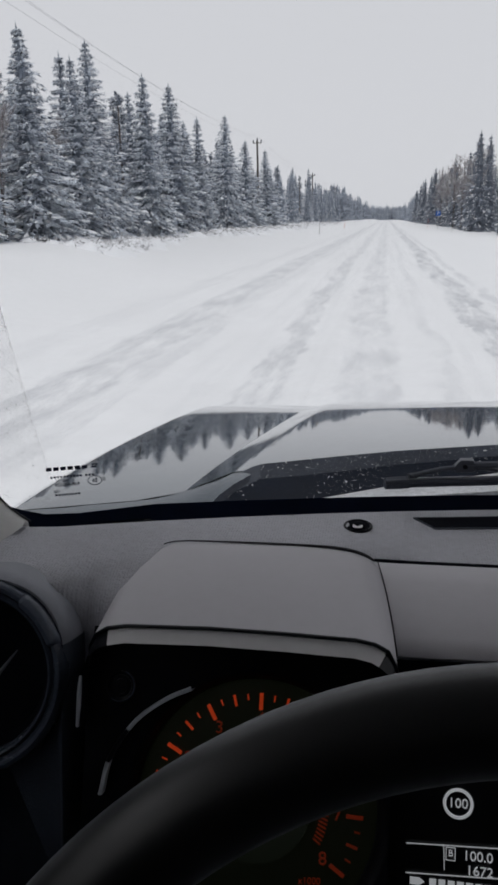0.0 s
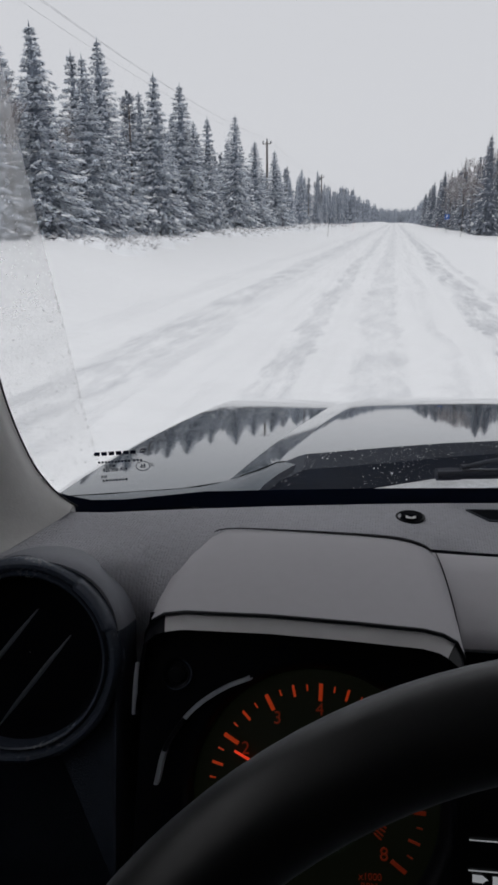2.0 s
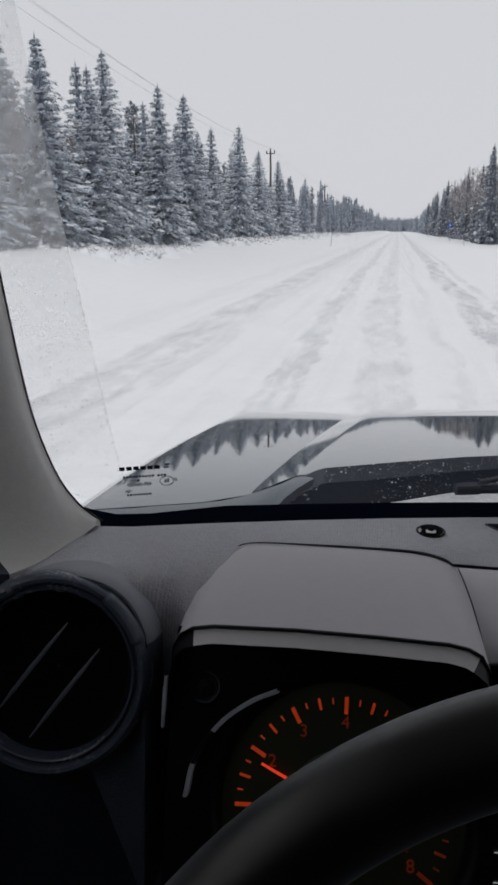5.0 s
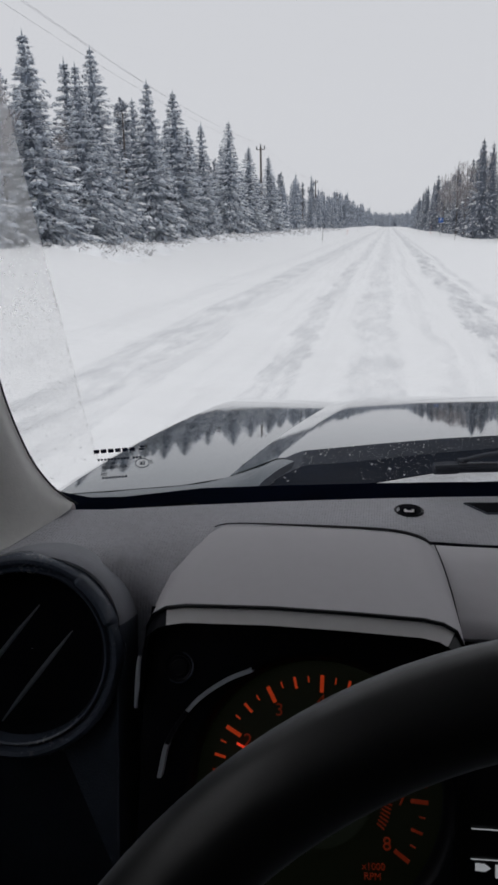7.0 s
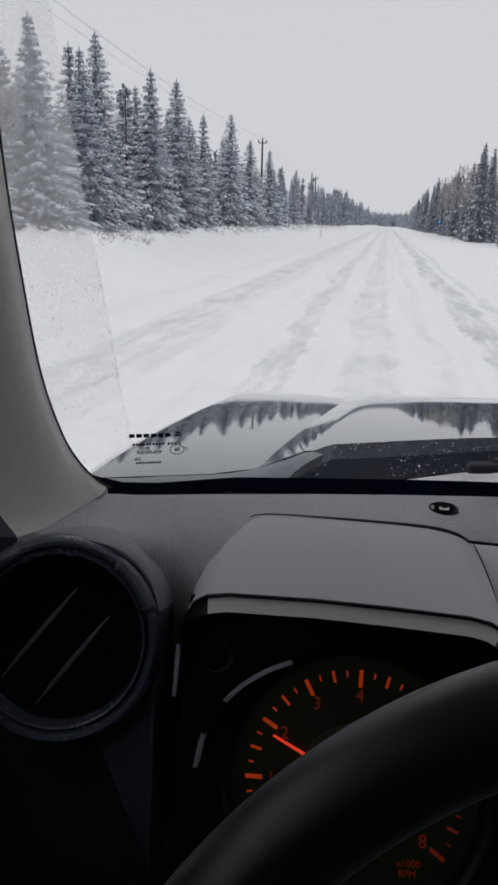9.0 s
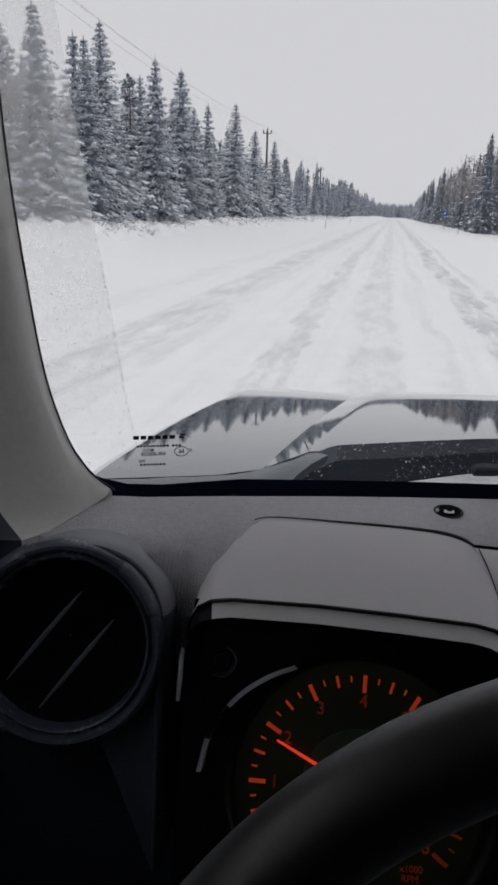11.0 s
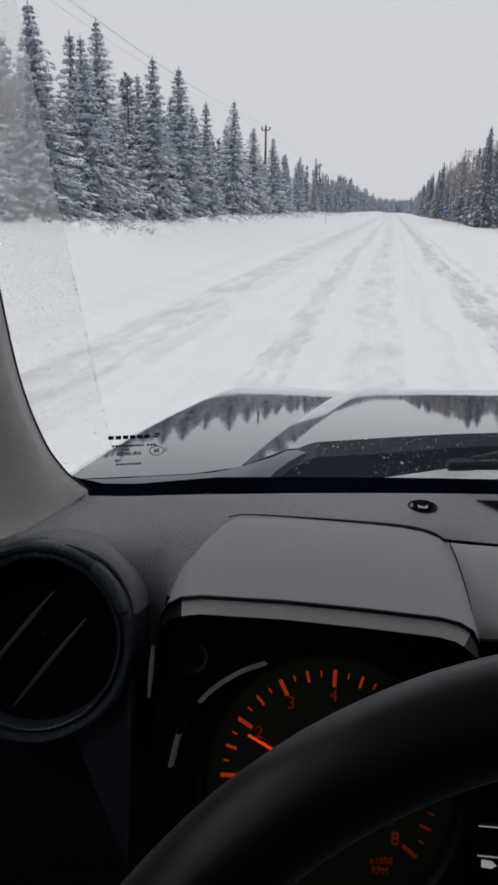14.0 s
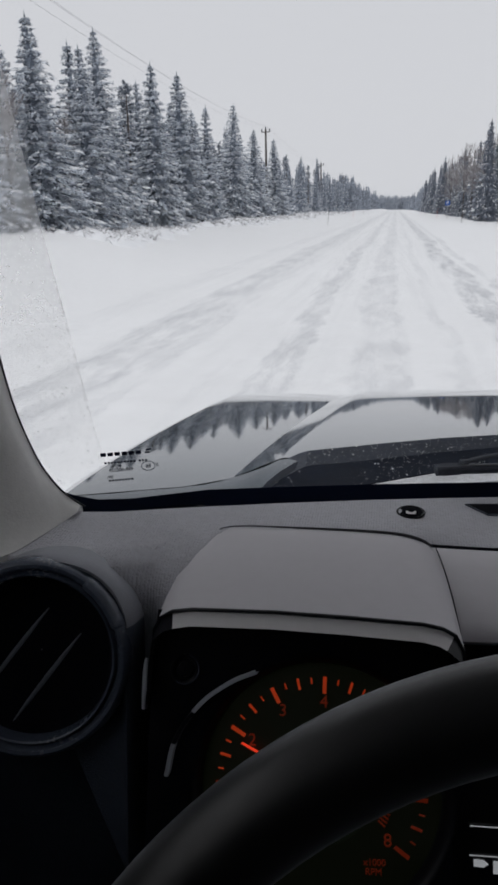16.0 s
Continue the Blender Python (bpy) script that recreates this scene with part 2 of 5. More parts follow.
def road_material():
    """Driven snow: clean where nobody drives, grey and icy in the wheel tracks."""
    m = material("driven_snow", (0.825, 0.83, 0.84), 0.7, vary=0.03, size=0.35)
    n, l = m.node_tree.nodes, m.node_tree.links
    p = n["Principled BSDF"]
    co, sep = n.new("ShaderNodeTexCoord"), n.new("ShaderNodeSeparateXYZ")
    l.new(co.outputs["Object"], sep.inputs[0])
    wob = n.new("ShaderNodeTexNoise")
    wob.inputs["Scale"].default_value = 1.0
    mp0 = n.new("ShaderNodeMapping")
    mp0.inputs["Scale"].default_value = (0.05, 0.06, 1)
    l.new(co.outputs["Object"], mp0.inputs[0]), l.new(mp0.outputs[0], wob.inputs["Vector"])
    total = None

    def math2(op, a, b):
        q = n.new("ShaderNodeMath")
        q.operation = op
        for k, v in enumerate((a, b)):
            if hasattr(v, "links"):
                l.new(v, q.inputs[k])
            else:
                q.inputs[k].default_value = v
        return q.outputs[0]

    x = math2("ADD", sep.outputs[0], math2("MULTIPLY", math2("SUBTRACT", wob.outputs[0], 0.5), 1.2))
    rag, rmp = n.new("ShaderNodeTexNoise"), n.new("ShaderNodeMapping")
    rmp.inputs["Scale"].default_value = (2.2, 0.8, 1)
    rag.inputs["Scale"].default_value, rag.inputs["Detail"].default_value = 1.0, 5
    l.new(co.outputs["Object"], rmp.inputs[0]), l.new(rmp.outputs[0], rag.inputs["Vector"])
    x = math2("ADD", x, math2("MULTIPLY", math2("SUBTRACT", rag.outputs[0], 0.5), 0.5))
    rag2, rmp2 = n.new("ShaderNodeTexNoise"), n.new("ShaderNodeMapping")
    rmp2.inputs["Scale"].default_value = (9, 4.5, 1)
    rag2.inputs["Scale"].default_value, rag2.inputs["Detail"].default_value = 1.0, 4
    l.new(co.outputs["Object"], rmp2.inputs[0]), l.new(rmp2.outputs[0], rag2.inputs["Vector"])
    x = math2("ADD", x, math2("MULTIPLY", math2("SUBTRACT", rag2.outputs[0], 0.5), 0.22))
    for at, wide, deep, seed in ((-3.15, 0.46, 0.50, 3), (-2.55, 0.18, 0.26, 29), (-1.22, 0.24, 0.46, 7), (-0.18, 0.34, 0.34, 11), (0.62, 0.10, 0.22, 17), (1.50, 0.32, 0.72, 13), (2.05, 0.12, 0.42, 31), (-4.6, 0.4, 0.15, 23)):
        d = math2("DIVIDE", math2("SUBTRACT", x, at), wide)
        band = math2("MAXIMUM", math2("SUBTRACT", 1.0, math2("MULTIPLY", d, d)), 0.0)
        band = math2("MINIMUM", math2("MULTIPLY", band, 1.9), 1.0)
        t, mp = n.new("ShaderNodeTexNoise"), n.new("ShaderNodeMapping")
        mp.inputs["Scale"].default_value, mp.inputs["Location"].default_value = (2.6, 0.55, 1), (seed, seed * 3.1, 0)
        t.inputs["Scale"].default_value, t.inputs["Detail"].default_value = 1.0, 10
        t.inputs["Roughness"].default_value = 0.8
        l.new(co.outputs["Object"], mp.inputs[0]), l.new(mp.outputs[0], t.inputs["Vector"])
        r = n.new("ShaderNodeMapRange")
        r.inputs["From Min"].default_value, r.inputs["From Max"].default_value = 0.41, 0.59
        l.new(t.outputs[0], r.inputs["Value"])
        v = math2("MULTIPLY", math2("MULTIPLY", band, r.outputs[0]), deep)
        total = v if total is None else math2("ADD", total, v)
    st, smp = n.new("ShaderNodeTexNoise"), n.new("ShaderNodeMapping")
    smp.inputs["Scale"].default_value = (5.5, 0.10, 1)
    st.inputs["Scale"].default_value, st.inputs["Detail"].default_value = 1.0, 6
    l.new(co.outputs["Object"], smp.inputs[0]), l.new(smp.outputs[0], st.inputs["Vector"])
    sr = n.new("ShaderNodeMapRange")
    sr.inputs["From Min"].default_value, sr.inputs["From Max"].default_value = 0.48, 0.72
    sr.inputs["To Max"].default_value = 0.13
    l.new(st.outputs[0], sr.inputs["Value"])
    lane = math2("DIVIDE", math2("SUBTRACT", sep.outputs[0], -0.6), 4.2)
    lane = math2("MAXIMUM", math2("SUBTRACT", 1.0, math2("MULTIPLY", lane, lane)), 0.0)
    total = math2("ADD", total, math2("MULTIPLY", sr.outputs[0], lane))
    for scale, lo, hi, deep, seed in (((13, 6, 1), 0.60, 0.70, 0.20, 41), ((3.2, 1.1, 1), 0.56, 0.72, 0.16, 47)):
        cr, cmp2, crr = n.new("ShaderNodeTexNoise"), n.new("ShaderNodeMapping"), n.new("ShaderNodeMapRange")
        cmp2.inputs["Scale"].default_value, cmp2.inputs["Location"].default_value = scale, (seed, seed, 0)
        cr.inputs["Scale"].default_value, cr.inputs["Detail"].default_value = 1.0, 8
        cr.inputs["Roughness"].default_value = 0.65
        crr.inputs["From Min"].default_value, crr.inputs["From Max"].default_value, crr.inputs["To Max"].default_value = lo, hi, deep
        l.new(co.outputs["Object"], cmp2.inputs[0]), l.new(cmp2.outputs[0], cr.inputs["Vector"]), l.new(cr.outputs[0], crr.inputs["Value"])
        total = math2("ADD", total, math2("MULTIPLY", crr.outputs[0], lane))
    fac = math2("MINIMUM", total, 1.0)
    old = p.inputs["Base Color"].links[0].from_socket
    c = n.new("ShaderNodeMixRGB")
    c.inputs[2].default_value = (0.42, 0.432, 0.462, 1)
    l.new(fac, c.inputs[0]), l.new(old, c.inputs[1]), l.new(c.outputs[0], p.inputs["Base Color"])
    t = n.new("ShaderNodeTexNoise")
    t.inputs["Scale"].default_value, t.inputs["Detail"].default_value = 3.0, 8
    l.new(co.outputs["Object"], t.inputs["Vector"])
    u = n.new("ShaderNodeBump")
    u.inputs["Strength"].default_value, u.inputs["Distance"].default_value = 0.8, 0.04
    l.new(t.outputs[0], u.inputs["Height"]), l.new(u.outputs[0], p.inputs["Normal"])
    return m


ROAD = road_material()


# ---- mesh helpers ----
def mesh(name, verts, faces, mats, smooth=True):
    me = bpy.data.meshes.new(name)
    me.from_pydata([tuple(map(float, v)) for v in verts], [], [tuple(map(int, f)) for f in faces])
    for m in (mats if isinstance(mats, (list, tuple)) else [mats]):
        me.materials.append(m)
    me.polygons.foreach_set("use_smooth", [smooth] * len(me.polygons))
    me.update()
    return me


def solid(name, verts, faces, mat, parent=None, label="", smooth=True, crease=40):
    me = mesh(name, verts, faces, mat, smooth)
    bm = bmesh.new()
    bm.from_mesh(me)
    bmesh.ops.recalc_face_normals(bm, faces=bm.faces)
    if smooth:
        for e in bm.edges:
            e.smooth = len(e.link_faces) == 2 and e.calc_face_angle(0) < radians(crease)
    bm.to_mesh(me)
    bm.free()
    ob = new(name, me)
    if parent is not None:
        ob.parent = parent
    return tagged(ob, label) if label else ob


def thing(name, label, category, group="", kind="", at=(0, 0, 0)):
    ob = new(name)
    ob.empty_display_size = 0.1
    ob.location = at
    return tagged(ob, label, category, group, kind)


def loft(rings, closed=False, caps=False):
    """Verts and faces of a skin over rings of equally many points."""
    n = len(rings[0])
    verts = [tuple(p) for r in rings for p in r]
    faces = []
    for i in range(len(rings) - 1):
        for k in range(n if closed else n - 1):
            a, b = i * n + k, i * n + (k + 1) % n
            faces.append((a, b, b + n, a + n))
    if caps:
        faces.append(tuple(range(n - 1, -1, -1)))
        faces.append(tuple(range((len(rings) - 1) * n, len(rings) * n)))
    return verts, faces


def slab(outline, normal, depth):
    """A plate: an outline and the same one pushed along normal by depth."""
    n = len(outline)
    d = Vector(normal) * depth
    verts = [Vector(p) for p in outline] + [Vector(p) + d for p in outline]
    faces = [tuple(range(n)), tuple(range(2 * n - 1, n - 1, -1))] + [(k, (k + 1) % n, n + (k + 1) % n, n + k) for k in range(n)]
    return verts, faces


def tube(path, radius, sides=8, flat=1.0):
    """A tube along a path; radius is a number or one per point."""
    path = [Vector(p) for p in path]
    rings = []
    for i, p in enumerate(path):
        d = (path[min(i + 1, len(path) - 1)] - path[max(i - 1, 0)]).normalized()
        side = d.cross(Vector((0, 0, 1)))
        side = side.normalized() if side.length > 1e-4 else Vector((1, 0, 0))
        up = side.cross(d)
        r = radius[i] if isinstance(radius, (list, tuple)) else radius
        rings.append([p + side * (math.cos(2 * math.pi * k / sides) * r) + up * (math.sin(2 * math.pi * k / sides) * r * flat) for k in range(sides)])
    return loft(rings, True, True)


def smooth_line(points, steps=6):
    """A Catmull-Rom line through points."""
    ps = [Vector(p) for p in points]
    ps = [ps[0] * 2 - ps[1]] + ps + [ps[-1] * 2 - ps[-2]]
    out = []
    for i in range(1, len(ps) - 2):
        a, b, c, d = ps[i - 1:i + 3]
        for s in range(steps):
            t = s / steps
            out.append(0.5 * (2 * b + (c - a) * t + (2 * a - 5 * b + 4 * c - d) * t * t + (3 * b - a - 3 * c + d) * t ** 3))
    return out + [ps[-2]]


def sweep_turn(profile, centre, axis, start, n):
    """Rings of a profile (radius, along) turned about an axis from direction start."""
    axis, start = Vector(axis).normalized(), Vector(start).normalized()
    other = axis.cross(start)
    return [[Vector(centre) + (start * math.cos(a) + other * math.sin(a)) * r + axis * h for r, h in profile]
            for a in (2 * math.pi * k / n for k in range(n + 1))]


# ---- ground: one snow sheet with the road in it ----
def ground_height(x, y):
    n1 = noise.noise(Vector((x * 0.11, y * 0.05, 3)))
    n2 = noise.noise(Vector((x * 0.5, y * 0.35, 9)))
    z = 0.0
    if x < -5:
        k = min(1.0, (-5 - x) / 6.0)
        k = k * k * (3 - 2 * k)
        z += k * (0.88 + 0.35 * n1) + min(1, (-5 - x) / 2) * 0.10 * n2
    elif x > 5.4:
        k = min(1.0, (x - 5.4) / 8.0)
        z += k * k * (3 - 2 * k) * (-0.35 + 0.25 * n1) + min(1, (x - 5.4) / 2) * 0.06 * n2
    far = max(0.0, (math.hypot(x, y) - 400) / 1500)
    for at, wide, deep in ((-3.15, 0.35, 0.018), (-1.22, 0.26, 0.03), (-0.18, 0.28, 0.025), (1.55, 0.3, 0.04)):
        d = (x - at + 0.25 * noise.noise(Vector((0.3, y * 0.06, at)))) / wide
        if abs(d) < 2:
            z -= deep * math.exp(-d * d * 1.5) * (0.6 + 0.5 * noise.noise(Vector((at, y * 0.8, 1))))
    if -5.5 < x < 6:
        z += 0.012 * noise.noise(Vector((x * 1.7, y * 1.1, 0))) + 0.006 * noise.noise(Vector((x * 5, y * 3, 5)))
    return z - far * 3 * far


def build_ground():
    xs = [-1800, -900, -400, -200, -110, -70, -50, -38] + list(np.arange(-30, -6, 0.6)) + list(np.arange(-6, 6.01, 0.12)) + list(np.arange(6.6, 30, 0.8)) + [38, 50, 70, 110, 200, 400, 900, 1800]
    ys = [-1800, -700, -250, -90, -40, -15, -5] + list(np.arange(0, 40, 0.2)) + list(np.arange(40, 110, 0.7)) + list(np.arange(110, 300, 4)) + [320, 360, 420, 500, 620, 800, 1100, 1500, 2200]
    verts = [(x, y, ground_height(x, y)) for y in ys for x in xs]
    w = len(xs)
    faces = [(j * w + i, j * w + i + 1, (j + 1) * w + i + 1, (j + 1) * w + i) for j in range(len(ys) - 1) for i in range(w - 1)]
    ob = new("ground", mesh("ground", verts, faces, ROAD))
    tagged(ob, "snow-covered ground with a driven snowy road and grey wheel tracks", "ground", kind="structure")


build_ground()


# ---- trees ----
def spruce_mesh(seed, height, spread, rows, per_row, twigs, ridges, core=0.25, size=0.2):
    """Verts and faces of trunk, crown and snow loads of a snow-laden spruce at the origin."""
    rnd = random.Random(seed)
    cv, cf, sv, sf = [], [], [], []
    lean = (rnd.uniform(-0.012, 0.012), rnd.uniform(-0.012, 0.012))
    up = Vector((0, 0, 1))
    lopsided, taper = rnd.uniform(0, 6.28), rnd.uniform(0.84, 1.04)

    def stem(z):
        return Vector((lean[0] * z, lean[1] * z, z))

    for i in range(rows):
        u = ((i + rnd.uniform(-0.35, 0.35)) / rows) ** 1.06 if i else 0.0
        z = height * (0.03 + 0.945 * u)
        reach = spread * (1.0 - u) ** taper * (0.84 + 0.22 * rnd.random()) + 0.05
        count = max(4, round(per_row * (0.5 + 0.5 * (1 - u))))
        turn = rnd.uniform(0, 6.28)
        for k in range(count):
            a = turn + 6.283 * (k + rnd.uniform(-0.35, 0.35)) / count
            ln = reach * rnd.uniform(0.62, 1.1) * (1.0 + 0.10 * math.cos(a - lopsided))
            fall = -0.62 + 0.80 * u + rnd.uniform(-0.10, 0.10)
            curl = 0.16 + 0.12 * rnd.random()
            out, side = Vector((math.cos(a), math.sin(a), 0)), Vector((-math.sin(a), math.cos(a), 0))
            base = stem(z)

            def along(q):
                return base + out * (q * ln) + up * (ln * (fall * q - 0.22 * q * q + curl * q ** 3))

            first, r = len(cv), 0.012 + 0.010 * ln
            for q in (0.0, 0.55):
                p = along(q)
                cv += [p + side * r, p - side * r, p + up * r]
            cv.append(along(1.0))
            cf += [(first + q, first + (q + 1) % 3, first + 3 + (q + 1) % 3, first + 3 + q) for q in range(3)]
            cf += [(first + 3 + q, first + 3 + (q + 1) % 3, first + 6) for q in range(3)]
            many = max(4, round(twigs * (0.3 + 0.7 * ln / spread)))
            for j in range(many):
                q = 0.12 + 0.88 * rnd.random() ** 0.7
                lat = rnd.uniform(-1, 1) * ln * 0.27 * (1.08 - q * 0.85)
                p = along(q) + side * lat + up * (-0.45 * abs(lat) + rnd.uniform(-0.07, 0.02))
                d = (out * rnd.uniform(0.2, 0.9) + side * (rnd.uniform(-0.3, 0.3) + (0.45 if lat > 0 else -0.45)) + up * rnd.uniform(-1.1, 0.05)).normalized()
                tl = size * rnd.uniform(0.6, 1.5) * (0.6 + 0.4 * (1 - u))
                n = d.cross(up).normalized() * (0.24 * tl)
                b0 = len(cv)
                cv += [p + n - up * (0.14 * tl), p - n - up * (0.14 * tl), p + up * (0.16 * tl), p + d * tl]
                cf += [(b0, b0 + 2, b0 + 3), (b0 + 2, b0 + 1, b0 + 3), (b0 + 1, b0, b0 + 3)]
            # snow lying along the branch and on its side twigs, broken into pads
            for j in range(ridges):
                if rnd.random() < 0.25:
                    continue
                q0 = 0.22 + 0.70 * rnd.random() ** 0.8
                q1 = min(1.03, q0 + rnd.uniform(0.10, 0.24))
                lat = rnd.uniform(-1, 1) * ln * 0.22 if j else 0.0
                wide = (0.022 + 0.032 * ln * q0) * rnd.uniform(0.5, 1.5) * size / 0.2
                b0 = len(sv)
                for f, w, h in ((0.0, 0.30, -0.1), (0.35, 1.0, 0.85), (0.75, 0.85, 0.7), (1.0, 0.25, -0.3)):
                    q = q0 + (q1 - q0) * f
                    p = along(q) + side * (lat * (1.15 - q) + rnd.uniform(-0.4, 0.4) * wide) + up * (0.03 * size / 0.2 - 0.45 * abs(lat) * (1.1 - q))
                    ww = wide * w * rnd.uniform(0.7, 1.3)
                    sv.extend([p - side * ww - up * ww * 0.6, p + up * ww * h, p + side * ww - up * ww * 0.6])
                for m in range(3):
                    c = b0 + 3 * m
                    sf.extend([(c, c + 1, c + 4, c + 3), (c + 1, c + 2, c + 5, c + 4)])
    # the dense dark middle of the crown
    first, around = len(cv), 9
    for i in range(12):
        u = i / 11
        for k in range(around):
            a = 6.283 * (k + 0.5 * (i % 2)) / around
            rr = spread * core * (1 - u) ** 0.92 * rnd.uniform(0.5, 1.4) + 0.015
            cv.append(stem(height * (0.05 + 0.91 * u) + rnd.uniform(-0.25, 0.1)) + Vector((math.cos(a) * rr, math.sin(a) * rr, 0)))
    for i in range(11):
        for k in range(around):
            c0, c1 = first + i * around + k, first + i * around + (k + 1) % around
            cf += [(c0, c1, c1 + around), (c0, c1 + around, c0 + around)]
    tip = stem(height)
    b0 = len(cv)
    cv += [tip + Vector((0.05, 0, -0.6)), tip + Vector((-0.025, 0.04, -0.6)), tip + Vector((-0.025, -0.04, -0.6)), tip - Vector((0, 0, 0.1))]
    cf += [(b0, b0 + 1, b0 + 3), (b0 + 1, b0 + 2, b0 + 3), (b0 + 2, b0, b0 + 3)]
    tr = [(stem(height * q), 0.010 * height * (1 - q) + 0.012) for q in (0, 0.03, 0.3, 0.6, 0.9)]
    tr[0] = (tr[0][0] - Vector((0, 0, 0.4)), tr[0][1] * 1.4)
    tv, tf = tube([p for p, _ in tr], [r for _, r in tr], 7)
    return (tv, tf), (cv, cf), (sv, sf)


def pine_mesh(seed, height):
    """A slim pine with a long bare trunk and a ragged frosted crown."""
    rnd = random.Random(seed)
    cv, cf = [], []
    bend = rnd.uniform(-0.3, 0.3)

    def stem(z):
        return Vector((bend * math.sin(z / height * 2.5), bend * 0.5 * z / height, z))

    tv, tf = tube([stem(height * s) - Vector((0, 0, 0.4 if s == 0 else 0)) for s in (0, 0.2, 0.4, 0.6, 0.8, 0.97)], [0.012 * height * (1 - s) + 0.02 for s in (0, 0.2, 0.4, 0.6, 0.8, 0.97)], 7)
    for i in range(64):
        u = 0.36 + 0.64 * rnd.random() ** 1.25
        reach = 1.75 * (1.02 - u) ** 0.62 * rnd.uniform(0.35, 1.15)
        a = rnd.uniform(0, 6.28)
        out, side = Vector((math.cos(a), math.sin(a), 0)), Vector((-math.sin(a), math.cos(a), 0))
        p0 = stem(height * u)
        for j in range(20):
            s = rnd.uniform(0.2, 1.0)
            p = p0 + out * reach * s + side * rnd.uniform(-0.3, 0.3) * reach + Vector((0, 0, reach * (0.25 * s - 0.3 * s * s) + rnd.uniform(-0.15, 0.15)))
            d = (out * rnd.uniform(0, 1) + side * rnd.uniform(-1, 1) + Vector((0, 0, rnd.uniform(-0.3, 0.7)))).normalized()
            tl = rnd.uniform(0.13, 0.27)
            n = d.cross(Vector((0, 0, 1))).normalized() * (0.3 * tl)
            b0 = len(cv)
            cv += [p + n - Vector((0, 0, 0.1 * tl)), p - n - Vector((0, 0, 0.1 * tl)), p + Vector((0, 0, 0.16 * tl)), p + d * tl]
            cf += [(b0, b0 + 2, b0 + 3), (b0 + 2, b0 + 1, b0 + 3), (b0 + 1, b0, b0 + 3)]
        b0 = len(cv)
        q = p0 + out * reach * 0.8
        n = side * 0.03
        cv += [p0 + n, p0 - n, p0 + Vector((0, 0, 0.05)), q]
        cf += [(b0, b0 + 2, b0 + 3), (b0 + 2, b0 + 1, b0 + 3), (b0 + 1, b0, b0 + 3)]
    return (tv, tf), (cv, cf)


def bare_mesh(seed, height):
    """A leafless birch: forking thin branches."""
    rnd = random.Random(seed)
    v, f, tv, tf = [], [], [], []

    def twig(p, q, r):
        d = (q - p).normalized()
        a = d.cross(Vector((0.3, 0.2, 1))).normalized() * r
        b = d.cross(a)
        n = len(v)
        v.extend([p + a, p - a * 0.5 + b * 0.9, p - a * 0.5 - b * 0.9, q])
        f.extend([(n, n + 1, n + 3), (n + 1, n + 2, n + 3), (n + 2, n, n + 3)])

    def grow(p, d, ln, level):
        q = p + d * ln
        twig(p, q, 0.008 + 0.012 * ln)
        if level == 0:
            return
        for k in range(4):
            e = (d + Vector((rnd.uniform(-0.6, 0.6), rnd.uniform(-0.6, 0.6), rnd.uniform(-0.1, 0.4)))).normalized()
            grow(p.lerp(q, rnd.uniform(0.3, 0.95)), e, ln * rnd.uniform(0.45, 0.7), level - 1)

    for i in range(16):
        u = rnd.uniform(0.25, 0.95)
        a = rnd.uniform(0, 6.28)
        grow(Vector((0, 0, height * u)), Vector((math.cos(a) * 0.6, math.sin(a) * 0.6, 0.8)).normalized(), height * 0.30 * (1.15 - u), 3)
    tv, tf = tube([(0, 0, -0.4), (0.05, 0, height * 0.3), (0, 0.08, height * 0.7), (0, 0, height)], [0.13, 0.10, 0.05, 0.01], 6)
    return (tv, tf), (v, f)


def tree_kind(kind_name, pieces, label, category, group):
    """A tree thing: an Empty with one mesh for each of its parts."""
    ob = thing(kind_name, label, category, group)
    for name, (v, f), mat in pieces:
        child = new(name, mesh(name, v, f, mat, False))
        child.parent = ob
        if name == "snow_load":
            tagged(child, kind="stuff")
    return ob


NEAR, MID, DARKER, PINES, BARE = [], [], [], [], []
for s in range(6):
    t, c, w = spruce_mesh(40 + s, 9.0, 1.74 + 0.22 * (s % 3), 44, 10, 38, 5, 0.24, 0.165)
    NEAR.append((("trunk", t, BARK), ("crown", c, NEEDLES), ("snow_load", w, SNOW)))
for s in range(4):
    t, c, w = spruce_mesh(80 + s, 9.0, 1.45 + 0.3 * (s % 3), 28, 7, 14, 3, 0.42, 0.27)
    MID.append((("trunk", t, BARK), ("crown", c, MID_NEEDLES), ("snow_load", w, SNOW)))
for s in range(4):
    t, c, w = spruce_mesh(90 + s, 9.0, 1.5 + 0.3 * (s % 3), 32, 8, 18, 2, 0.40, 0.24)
    DARKER.append((("trunk", t, BARK), ("crown", c, DARKER_NEEDLES), ("snow_load", w, SNOW)))
for s in range(3):
    t, c = pine_mesh(120 + s, 9.5)
    PINES.append((("trunk", t, PINE_BARK), ("crown", c, FAR_NEEDLES)))
for s in range(3):
    t, c = bare_mesh(150 + s, 9.0)
    BARE.append((("trunk", t, BARK), ("crown", c, TWIGS)))


